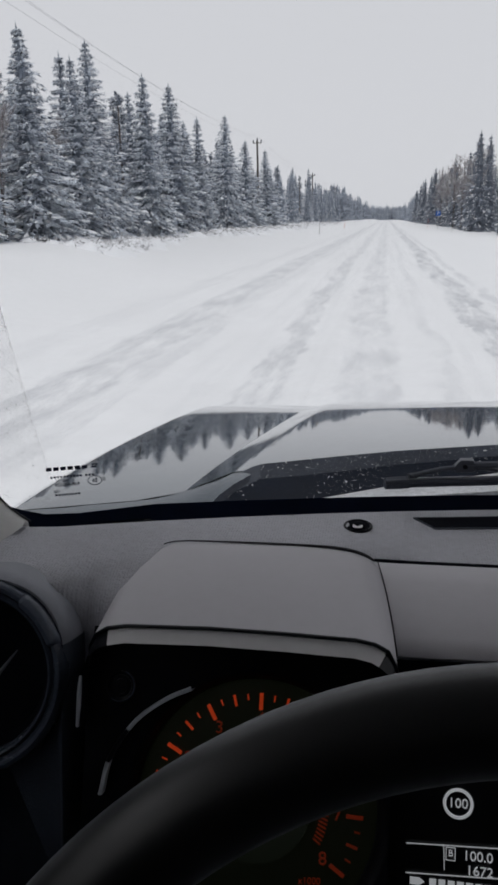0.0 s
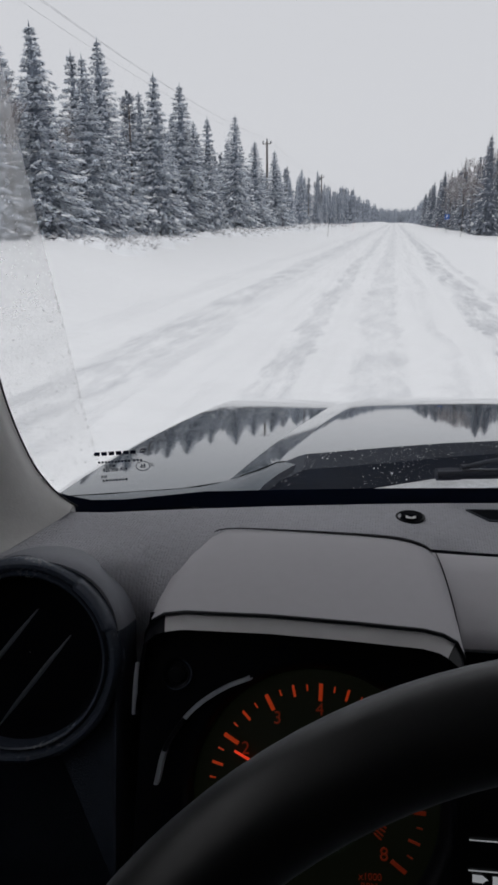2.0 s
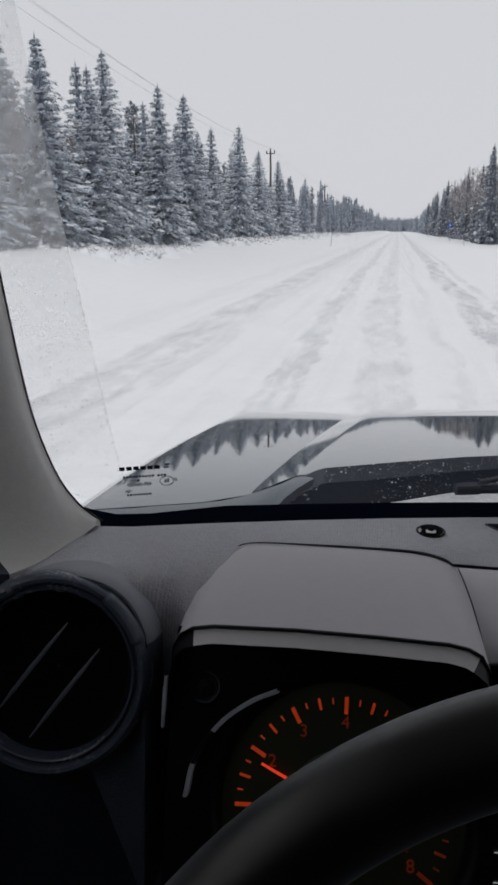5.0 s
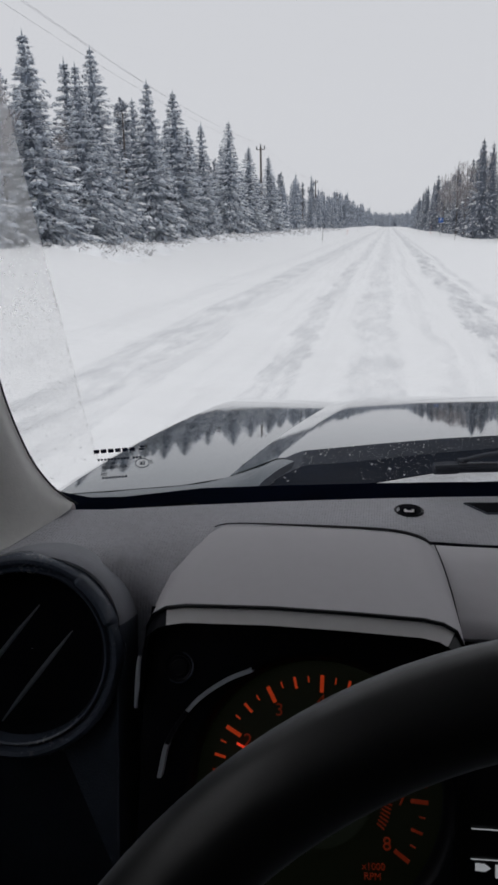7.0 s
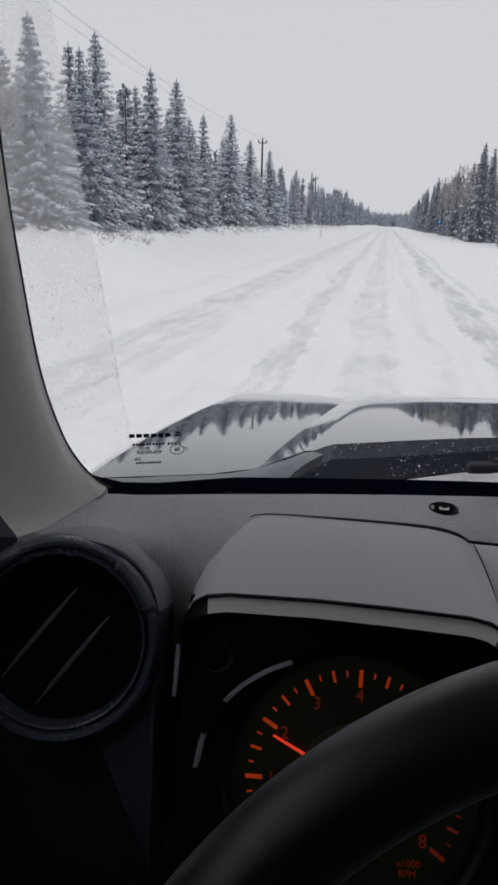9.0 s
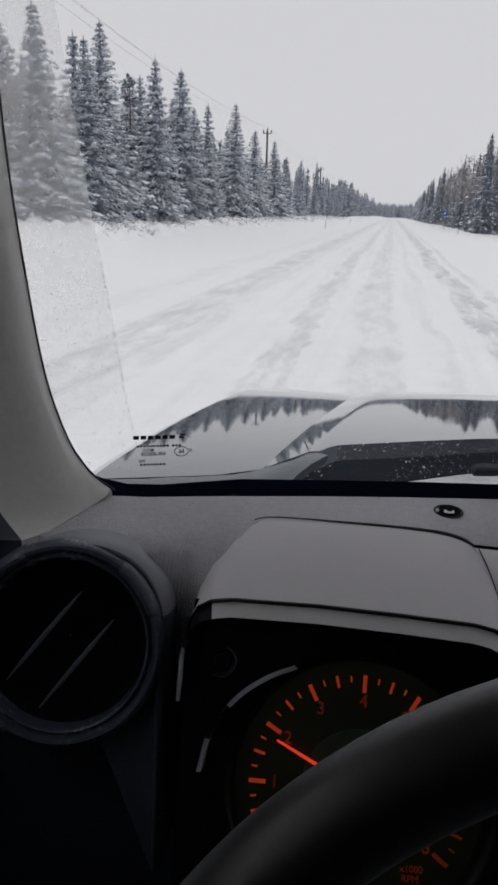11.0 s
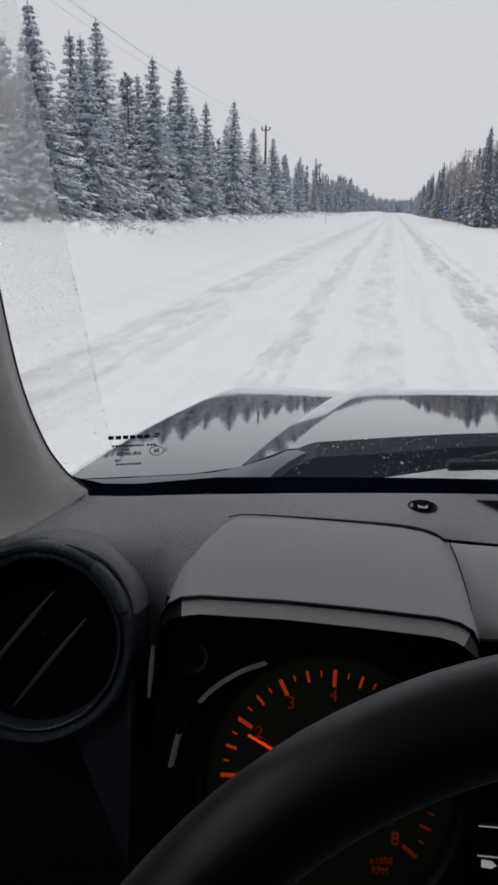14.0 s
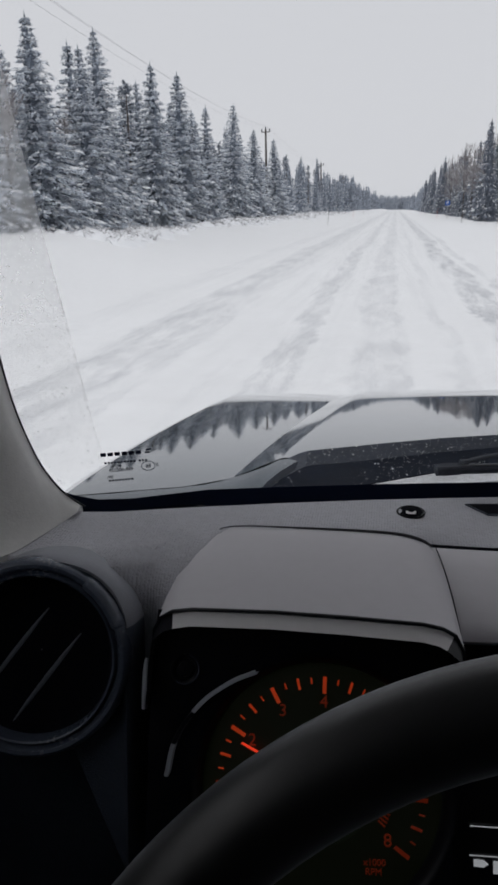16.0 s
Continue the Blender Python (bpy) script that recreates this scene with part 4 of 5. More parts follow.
# windscreen with its black border, print and salt film
zs = [1.05 + 0.05 * k for k in range(18)]
front = [[(x, glass_y(x, z) + 0.005, z) for x in XS] for z in zs]
back = [[(x, glass_y(x, z), z) for x in XS] for z in zs]
v1, f1 = loft(front)
v2, f2 = loft(back)
windscreen = solid("windscreen", v1 + v2, f1 + [tuple(i + len(v1) for i in q) for q in f2], GLASS, car, "clear windscreen with a dried salt film outside the wiped sweep")
windscreen.visible_shadow = False


def on_glass(x, z, off=0.004):
    return (x, glass_y(x, z) - off, z)


xb = [-0.405, -0.395, -0.38, -0.36, -0.33, -0.29, -0.2, -0.1, 0.0, 0.1, 0.2, 0.35, 0.55, 0.8, 1.1, 1.5]
tops = [1.23, 1.199, 1.183, 1.1775, 1.173, 1.171] + [1.1655 - 0.045 * x + (0.02 * (x - 0.4) if x > 0.4 else 0) for x in xb[6:]]
solid("black_border", *loft([[on_glass(x, 1.06) for x in xb], [on_glass(x, (z + 1.06) / 2) for x, z in zip(xb, tops)], [on_glass(x, z) for x, z in zip(xb, tops)]]), PRINT, windscreen, "black ceramic border along the windscreen's foot")

film_r = [(-0.3275, 1.30), (-0.334, 1.36), (-0.342, 1.42), (-0.353, 1.50), (-0.362, 1.58), (-0.371, 1.66), (-0.378, 1.73), (-0.383, 1.80)]
film = solid("salt_film", *loft([[on_glass(-0.455 + (x + 0.455) * s / 6, z, 0.002) for s in range(7)] for x, z in [(-0.310, 1.19), (-0.319, 1.24)] + film_r]), GRIME, windscreen, "pale spotted salt film where the wiper does not reach")
film.visible_shadow = False


def dirt_line_material():
    """A broken grey line of dirt that the wiper pushed aside."""
    m = bpy.data.materials.new("wiped_dirt_line")
    m.use_nodes = True
    n, l = m.node_tree.nodes, m.node_tree.links
    p = n["Principled BSDF"]
    p.inputs["Base Color"].default_value, p.inputs["Roughness"].default_value = (0.34, 0.34, 0.35, 1), 0.9
    co, t, r = n.new("ShaderNodeTexCoord"), n.new("ShaderNodeTexNoise"), n.new("ShaderNodeMapRange")
    t.inputs["Scale"].default_value, t.inputs["Detail"].default_value = 190, 3
    r.inputs["From Min"].default_value, r.inputs["From Max"].default_value, r.inputs["To Max"].default_value = 0.48, 0.70, 0.30
    l.new(co.outputs["Object"], t.inputs["Vector"]), l.new(t.outputs[0], r.inputs["Value"]), l.new(r.outputs[0], p.inputs["Alpha"])
    return m


edge_rows = [[on_glass(x + dx, z, 0.0035) for dx in (-0.0022, 0.0, 0.0014)] for x, z in [(-0.319, 1.24), (-0.325, 1.28), (-0.331, 1.33), (-0.338, 1.39), (-0.346, 1.45), (-0.353, 1.50)]]
dirt_line = solid("dirt_line", *loft(edge_rows), dirt_line_material(), windscreen, "dotted grey dirt line where the wiper turns")
dirt_line.visible_shadow = False

# print on the glass, seen from inside and so mirrored
nr = Vector((1, 0.40, 0)).normalized()


def glass_text(name, text, x, z, size, label):
    o = on_glass(x, z, 0.006)
    return letters(name, text, PRINT, windscreen, o, nr, (0, 0, 1), size, label=label, mirror=True, bold=0.02)


def glass_bar(x0, x1, z0, z1):
    pts = [on_glass(x0, z0, 0.0055), on_glass(x1, z0, 0.0055), on_glass(x1, z1, 0.0055), on_glass(x0, z1, 0.0055)]
    solid("print_bar", *slab(pts, (0.37, -0.93, 0), 0.0006), PRINT, windscreen, smooth=False)


def gx(k):
    return -0.3200 + k * 0.00065


def gz(k):
    return 1.2348 - k * 0.00072


# maker's mark as plain blocks
for k in range(6):
    glass_bar(gx(1 + 12.2 * k), gx(10.5 + 12.2 * k), gz(5), gz(-1.5))
glass_bar(gx(80), gx(89), gz(-3.5), gz(-0.5))
glass_bar(gx(78), gx(87), gz(1), gz(4))
for text, x, z, size in (("M3131", 25, 24.3, 0.0050), ("43R-000329", 34, 31.5, 0.0060), ("10A", 14, 43.5, 0.0050)):
    glass_text("standard_print", text, gx(x), gz(z), size, "small black glazing print")
for a, count, c in ((6, 10, 15.2), (66, 3, 15.2), (10, 8, 48.4)):
    for k in range(count):
        glass_bar(gx(a + 5.6 * k), gx(a + 5.6 * k + 3.9), gz(c + 3.6), gz(c))
glass_text("approval_print", "E6", gx(82), gz(28), 0.0066, "circled approval print")
glass_text("approval_print", "//", gx(98), gz(27), 0.0066, "approval print strokes")
ring = [on_glass(gx(82) + 0.0078 * math.cos(a), gz(28) + 0.0060 * math.sin(a), 0.006) for a in (2 * math.pi * k / 28 for k in range(29))]
solid("approval_ring", *tube(ring, 0.0005, 5), PRINT, windscreen)

# wiper
wiper = thing("wiper", "", "")
wiper.parent = car
blade_line = [(0.0865, 0.930, 1.1868), (0.121, 0.940, 1.1857), (0.172, 0.955, 1.1838), (0.233, 0.975, 1.1806), (0.34, 1.00, 1.180), (0.50, 1.02, 1.182), (0.72, 1.03, 1.184)]
solid("blade", *tube(smooth_line(blade_line), 0.0068, 8, 1.0), DARK, wiper, "black rubber wiper blade")
solid("blade_shoulder", *tube(smooth_line([(x, y - 0.006, z + 0.0042) for x, y, z in blade_line]), 0.0034, 8), WIPER_GREY, wiper, "slate-grey upper shoulder of the blade")
solid("blade_spine", *tube(smooth_line([(x + 0.03, y + 0.001, z + 0.0072) for x, y, z in blade_line]), 0.0012, 6), BLADE_STEEL, wiper, "thin steel spine of the wiper blade")
solid("end_cap", *tube([(0.0850, 0.929, 1.187), (0.0868, 0.9295, 1.187), (0.100, 0.934, 1.1868), (0.116, 0.939, 1.1862), (0.118, 0.9395, 1.1862)], [0.004, 0.0082, 0.0088, 0.0084, 0.004], 8), SLATE, wiper)
solid("spine_clamp", *tube([(0.116, 0.934, 1.1965), (0.126, 0.937, 1.1965)], 0.0042, 8), WIPER_GREY, wiper)
solid("bridge", *tube(smooth_line([(0.119, 0.931, 1.1975), (0.130, 0.934, 1.2000), (0.1417, 0.938, 1.2024), (0.156, 0.943, 1.2042), (0.1705, 0.948, 1.2048), (0.192, 0.953, 1.2050), (0.215, 0.962, 1.2010), (0.2314, 0.970, 1.1956), (0.26, 0.98, 1.188)]), [0.0014] + [0.0032] * 46 + [0.0024] * 2, 8), WIPER_GREY, wiper, "black bowed wiper bridge")
solid("arm", *tube(smooth_line([(0.190, 0.952, 1.2075), (0.21, 0.957, 1.2075), (0.28, 0.975, 1.2050), (0.45, 1.02, 1.200), (0.75, 1.09, 1.170)]), 0.0046, 8), WIPER_GREY, wiper, "dark grey wiper arm")
solid("clip", *slab([(0.176, 0.944, 1.2000), (0.199, 0.950, 1.2000), (0.201, 0.950, 1.2070), (0.197, 0.950, 1.2150), (0.181, 0.945, 1.2160), (0.174, 0.943, 1.2080)], (0.05, 1, 0), 0.012), WIPER_GREY, wiper, "squared clip joining the arm to the blade", crease=30)
solid("clip_pin", *tube([(0.187, 0.9445, 1.2075), (0.187, 0.949, 1.2075)], 0.0032, 10), RUBBER, wiper)


# dashboard
def dashboard():
    rings = []
    for x in [-0.41, -0.375, -0.36, -0.34, -0.30, -0.25, -0.228, -0.2, -0.1, 0.0, 0.1, 0.2, 0.35, 0.5, 0.7, 0.9, 1.1, 1.3, 1.5]:
        e = max(ws_edge(x), 0.783)
        z1 = dash_z(x, e)
        y1 = min(e - 0.03, 0.775)
        z2 = dash_z(x, y1)
        d = 0.022 if x > 0.08 else 0.0
        fwd = [0.735, 0.705, 0.685, 0.675, 0.672]
        if x > 0.08:
            fwd = [0.775, 0.772, 0.770, 0.768, 0.768]
        if x <= -0.25:
            fwd = [0.71, 0.665, 0.650, 0.662, 0.69]
        low = [0.006, 0.018] if x > -0.25 else [0.0034, 0.0058]
        rings.append([(x, e + 0.06, z1 - 0.10), (x, e + 0.012, z1 - 0.02), (x, e + 0.004, z1 - 0.004), (x, e - 0.004, z1), (x, (e + y1) / 2, dash_z(x, (e + y1) / 2)), (x, y1, z2 - (0.002 if x > 0.08 else d * 0.2)),
                      (x, fwd[0], z2 - low[0] - d), (x, fwd[1], z2 - low[1] - d), (x, fwd[2], z2 - 0.036), (x, fwd[3], z2 - 0.062), (x, fwd[4], z2 - 0.12), (x, 0.675, z2 - 0.30), (x, 0.72, z2 - 0.60)])
    return solid("dashboard", *loft(rings), DASH, car, "grey grained plastic dashboard top", crease=60)


dash = dashboard()

# smooth pad beside the instrument pod
rows = []


def pad_skew(x):
    """The pad runs slightly away from the driver towards the middle of the car."""
    return 0.13 * max(0.0, min(x, 0.5) - 0.09)


for x in [0.045, 0.070, 0.085, 0.102, 0.16, 0.22, 0.3, 0.45, 0.6, 0.75]:
    zr, k = dash_z(x, 0.78), pad_skew(x)
    rows.append([(x, y + k, zr + dz) for y, dz in ((0.782, -0.02), (0.779, 0.001), (0.772, 0.0045), (0.74, -0.001), (0.70, -0.014), (0.672, -0.027), (0.662, -0.0345), (0.659, -0.0415), (0.668, -0.050), (0.70, -0.054))])
solid("dash_pad", *loft(rows), PAD, car, "smooth grey padded panel over the centre display", crease=60)
# Black sheet that paints the shade below the pad's front edge
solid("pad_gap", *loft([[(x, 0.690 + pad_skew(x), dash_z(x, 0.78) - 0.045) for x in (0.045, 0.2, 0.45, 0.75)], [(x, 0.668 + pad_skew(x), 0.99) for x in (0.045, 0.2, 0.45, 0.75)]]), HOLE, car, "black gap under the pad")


# sun sensor
c0 = Vector((0.0545, 0.867, dash_z(0.0545, 0.867)))
solid("sensor_ring", *loft(sweep_turn([(0.0170, -0.002), (0.0178, 0.0012), (0.0165, 0.0022), (0.0150, 0.0014), (0.0145, -0.001)], c0, (0.05, -0.05, 1), (1, 0, 0), 36)), GLOSS, dash, "black ring of the sun sensor")
solid("sensor_well", *loft(sweep_turn([(0.0148, 0.0008), (0.008, 0.0006), (0.0005, 0.0006)], c0, (0.05, -0.05, 1), (1, 0, 0), 36)), HOLE, dash)
solid("sensor_dome", *loft(sweep_turn([(0.0090, 0.0008), (0.0085, 0.003), (0.006, 0.0052), (0.003, 0.0062), (0.0003, 0.0065)], c0 + Vector((0, -0.002, 0)), (0.05, -0.05, 1), (1, 0, 0), 28)), HOLE, dash, "dark sun sensor dome")
# small white crescent low on the sensor
solid("sensor_crescent", *slab([c0 + Vector((-0.006 + 0.003 * k, -0.0105 - (0.0015 if 0 < k < 4 else 0.0), 0.0030)) for k in range(5)] + [c0 + Vector((0.006, -0.0065, 0.0045)), c0 + Vector((-0.006, -0.0065, 0.0045))], (0, -0.3, 0.95), 0.0006), WHITE, dash, smooth=False)
# defroster slot
pts = [(0.123, 0.904), (0.148, 0.879), (0.25, 0.902), (0.55, 0.945), (0.55, 0.975), (0.25, 0.936), (0.165, 0.914)]
# Flat black plate; the slot's inner darkness is only colour
solid("defroster_slot", *slab([(x, y, dash_z(x, y) + 0.0008) for x, y in pts], (0, 0, 1), 0.0008), HOLE, dash, "black defroster slot", smooth=False)
lip = [(x, y, dash_z(x, y) + 0.001) for x, y in pts + pts[:1]]
solid("slot_rim", *tube(lip, 0.0011, 6), DARK, dash)
for x, y in ((-0.031, 0.881), (-0.203, 0.828)):
    solid("clip_hole", *tube([(x - 0.004, y, dash_z(x, y) + 0.0004), (x + 0.004, y + 0.001, dash_z(x, y) + 0.0004)], 0.0011, 6, 0.5), GLOSS, dash)

# instrument pod
pod = thing("instrument_pod", "", "")
pod.parent = car
FRONT = [(-0.204, 1.00), (-0.204, 1.06), (-0.2035, 1.095), (-0.201, 1.115), (-0.194, 1.129), (-0.181, 1.1375), (-0.160, 1.1415), (-0.078, 1.1450), (-0.005, 1.1450), (0.062, 1.1436), (0.080, 1.1404), (0.0925, 1.1335), (0.1003, 1.118), (0.1030, 1.095), (0.104, 1.06), (0.105, 1.00)]
REAR = [(-0.222, 1.02), (-0.221, 1.06), (-0.219, 1.09), (-0.213, 1.112), (-0.199, 1.134), (-0.179, 1.152), (-0.152, 1.1650), (-0.078, 1.1676), (-0.005, 1.1680), (0.032, 1.1668), (0.053, 1.1638), (0.0700, 1.1575), (0.0820, 1.147), (0.0890, 1.13), (0.092, 1.08), (0.093, 1.02)]
rings, flank = [], []
for s, grow, dip in ((0.0, 0, 0.0), (0.02, 0.0, 0.0), (0.25, 0.0, 0.0), (0.5, 0, 0), (0.75, 0, 0), (0.86, 0, 0.0004), (0.93, 0, 0.0011), (1.0, -0.002, 0.003), (1.03, -0.006, 0.006), (1.05, -0.012, 0.016)):
    y = 0.622 + (0.772 - 0.622) * s
    row = []
    for (xa, za), (xb2, zb) in zip(FRONT, REAR):
        t = min(s, 1.0)
        x, z = xa + (xb2 - xa) * t, za + (zb - za) * t + 0.004 * math.sin(t * math.pi)
        x += -grow * (1 if x < -0.06 else -1)
        row.append((x, y, z - dip))
    rings.append(row)
    flank.append((row[:3], row[-3:]))
inner = [(x + (0.006 if x < -0.06 else -0.006), 0.624, z - 0.007) for x, z in FRONT]
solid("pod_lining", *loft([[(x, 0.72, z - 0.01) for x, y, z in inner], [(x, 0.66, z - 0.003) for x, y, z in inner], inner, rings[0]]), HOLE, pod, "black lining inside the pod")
# Lower flanks cut from the cover in a dark colour that stands for shade
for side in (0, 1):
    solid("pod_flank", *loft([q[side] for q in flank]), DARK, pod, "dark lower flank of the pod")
solid("pod_cover", *loft([r[2:-2] for r in rings]), PAD, pod, "smooth grey cover of the instrument pod", crease=50)


def offset(profile, d):
    """A profile moved inward by d; a pair gives d on the flanks and on top."""
    full = d
    out = []
    for i, (x, z) in enumerate(profile):
        if isinstance(full, tuple):
            d = full[0] + (full[1] - full[0]) * max(0.0, min(1.0, (z - 1.118) / 0.016))
        xa, za = profile[max(i - 1, 0)]
        xc, zc = profile[min(i + 1, len(profile) - 1)]
        tx, tz = xc - xa, zc - za
        ln = math.hypot(tx, tz)
        out.append((x + tz / ln * d, z - tx / ln * d))
    return out


def lean_y(z):
    """The pod's face leans: its foot is nearer to the driver."""
    return 0.612 - max(0.0, 1.13 - z) * 0.42


RIM = [(-0.204, 1.055)] + FRONT[2:-2] + [(0.102, 1.055)]
a, b, c, d = offset(RIM, 0.0022), offset(RIM, 0.003), offset(RIM, (0.0046, 0.0125)), offset(RIM, (0.0056, 0.0140))
sec = [[(x, 0.64, z) for x, z in a], [(x, lean_y(z) + 0.012, z) for x, z in a], [(x, lean_y(z) + 0.009, z) for x, z in b], [(x, lean_y(z) - 0.004, z) for x, z in c], [(x, lean_y(z) + 0.002, z) for x, z in d]]
for name, first, last, mat, label in (("pod_rim", 4, 11, LIP, "satin grey lip along the top of the instrument pod"), ("rim_corner", 1, 5, GLOSS, "black rounded rim corner"), ("rim_corner", 10, 13, GLOSS, "black rounded rim corner"), ("rim_corner", 0, 2, GLOSS, "black rounded rim corner"), ("rim_corner", 12, 14, GLOSS, "black rounded rim corner")):
    solid(name, *loft([q[first:last] for q in sec]), mat, pod, label, crease=35)
for sx in (-0.2015, 0.0995):
    solid("rim_line", *tube([(sx, lean_y(z) - 0.003, z) for z in (1.097, 1.085, 1.07, 1.053)], [0.0016, 0.0026, 0.0026, 0.0018], 8), SILVER, pod, "thin silver line beside the dials")
back_seam = smooth_line([(x, 0.7725, z - 0.0020) for x, z in REAR[5:-3]], 4)
solid("rear_seam", *tube(back_seam, [0.0004 + 0.0014 * min(1.0, k / 16, (len(back_seam) - k) / 6) for k in range(len(back_seam))], 6), SEAM_SHADE, pod, "soft dark gap behind the pod")
solid("pad_seam", *tube([(x, 0.782 + pad_skew(x), dash_z(x, 0.782) + 0.001) for x in (0.076, 0.12, 0.2, 0.3, 0.45, 0.75)], 0.0024, 6), HOLE, dash)
seam = [(x, 0.6205, z) for x, z in offset(FRONT, 0.0012)]
solid("pod_seam", *tube(seam, 0.0019, 6), GLOSS, pod)

# dial plane: right and up directions and centre
DA, DY = 0.4986, 0.0926
NR = Vector((math.cos(DY), math.sin(DY), 0))
NU = Vector((-math.sin(DY) * math.sin(DA), math.cos(DY) * math.sin(DA), math.cos(DA)))
NN = NR.cross(NU)
DC = Vector((-0.0298, 0.5856, 0.9764))


def dial(u, v, lift=0.0):
    return DC + NR * (u * 1.044) + NU * (v * 1.044) + NN * lift


def dial_angle(value):
    return radians((value - 4) * 30.85 + 2.29)


# black fascia round the dial
hole = []
n_f = 48
outer = []
for k in range(n_f):
    ang = 2 * math.pi * k / n_f
    du, dv = math.sin(ang), math.cos(ang)
    lim = min((0.161 if du < 0 else 0.118) / max(abs(du), 1e-6), (0.158 if dv > 0 else 0.19) / max(abs(dv), 1e-6))
    outer.append(dial(du * lim, dv * lim, 0.014))
    hole.append((du, dv))
rr = [[dial(p[0] * r, p[1] * r, h) for p in hole + hole[:1]] for r, h in ((0.122, 0.014), (0.117, 0.012), (0.112, 0.003), (0.111, -0.004))]
solid("fascia", *loft([outer + outer[:1]] + rr), GLOSS, pod, "gloss black fascia around the rev counter")
face = solid("dial_face", *loft([[dial(p[0] * r, p[1] * r, h) for p in hole + hole[:1]] for r, h in ((0.1115, -0.003), (0.08, -0.003), (0.05, -0.003))]), DIAL, pod, "dark olive rev counter face")
solid("dial_centre", *loft([[dial(p[0] * r, p[1] * r, h) for p in hole + hole[:1]] for r, h in ((0.0505, -0.003), (0.050, 0.0), (0.02, 0.0), (0.0005, 0.0))]), DIAL_DISC, pod, "slightly lit green disc in the dial centre")
for k in range(33):
    val = k / 4
    ang = dial_angle(val)
    whole, half = k % 4 == 0, k % 4 == 2
    r0, r1, w = (0.083, 0.0985, 0.0018) if whole else ((0.088, 0.0985, 0.0012) if half else (0.092, 0.0975, 0.0007))
    e, t = Vector((math.sin(ang), math.cos(ang))), Vector((math.cos(ang), -math.sin(ang)))
    pts = [dial(*(e * r + t * s), -0.0015) for r, s in ((r0, -w), (r0, w), (r1, w), (r1, -w))]
    solid("tick", *slab(pts, NN, 0.0006), ORANGE if val < 6 else NUMERAL, pod, smooth=False)
for val in range(9):
    ang = dial_angle(val)
    letters("numeral", str(val), NUMERAL, pod, dial(math.sin(ang) * 0.0752, math.cos(ang) * 0.0752, -0.001), NR, NU, 0.0165)
for k in range(8):
    ang = dial_angle(7.05 + k * 0.1)
    e, t = Vector((math.sin(ang), math.cos(ang))), Vector((math.cos(ang), -math.sin(ang)))
    pts = [dial(*(e * r + t * s), -0.0015) for r, s in ((0.059, -0.0016), (0.059, -0.0003), (0.067, 0.0012), (0.067, -0.0001))]
    solid("red_zone_mark", *slab(pts, NN, 0.0005), NUMERAL, pod, smooth=False)
letters("legend", "x1000", NUMERAL, pod, dial(0.049, -0.0625, -0.001), NR, NU, 0.0085)
letters("legend", "RPM", NUMERAL, pod, dial(0.048, -0.0705, -0.001), NR, NU, 0.0085)
ang = dial_angle(1.86)
e, t = Vector((math.sin(ang), math.cos(ang))), Vector((math.cos(ang), -math.sin(ang)))
pts = [dial(*(e * r + t * s), 0.004) for r, s in ((0.0, -0.0022), (0.0, 0.0022), (0.083, 0.0010), (0.083, -0.0010))]
solid("needle", *slab(pts, NN, 0.0012), RED, pod, "red lit needle", smooth=False)
solid("needle_hub", *loft(sweep_turn([(0.012, 0.0), (0.012, 0.007), (0.010, 0.009), (0.0005, 0.0095)], dial(0, 0), NN, NR, 24)), GLOSS, pod)
arc = [(-0.1767, 0.5597, 0.9917), (-0.1705, 0.5767, 1.0216), (-0.1489, 0.5946, 1.0507), (-0.1213, 0.6073, 1.0692), (-0.0957, 0.6150, 1.0791)]
line = smooth_line(arc, 8)
mid = DC + NN * 0.018
for name, a, b, mat, label in (("dial_arc", 14, 33, SILVER, "satin silver upper arc beside the dial"), ("dial_arc", 0, 8, SILVER, "satin silver lower arc beside the dial"), ("arc_bridge", 7, 15, GLOSS, "black bridge between the arcs")):
    rows = []
    for p in line[a:b]:
        inw = (mid - p).normalized()
        rows.append([p - inw * 0.0028, p - inw * 0.0018 - Vector((0, 0.002, -0.001)), p + inw * 0.0018 - Vector((0, 0.002, -0.001)), p + inw * 0.0028 + Vector((0, 0.006, 0))])
    solid(name, *loft(rows), mat, pod, label)
bc = Vector((-0.1675, 0.6103, 1.0785))
solid("mock_bolt", *loft(sweep_turn([(0.0145, -0.006), (0.0148, 0.001), (0.0135, 0.0022), (0.0115, 0.001), (0.0105, -0.002), (0.0075, -0.002), (0.007, 0.001), (0.0005, 0.0015)], bc, NN, NR, 32)), GLOSS, pod, "round mock bolt in the fascia corner")
# Highlight arc on the bolt's edge, added as a grey tube
solid("bolt_highlight", *tube([bc + NN * 0.0018 + (NR * math.cos(math.pi * k / 20) + NU * math.sin(math.pi * k / 20)) * 0.0142 for k in range(-14, 9)], 0.0007, 6), VENT_GREY, pod, "worn grey edge of the mock bolt")

# added dark line: the flank's shade where the pod meets the pad
PAD_LINE = ((0.772, 0.0045), (0.74, -0.001), (0.70, -0.014), (0.672, -0.027), (0.662, -0.0345), (0.659, -0.0415))
shade_line = []
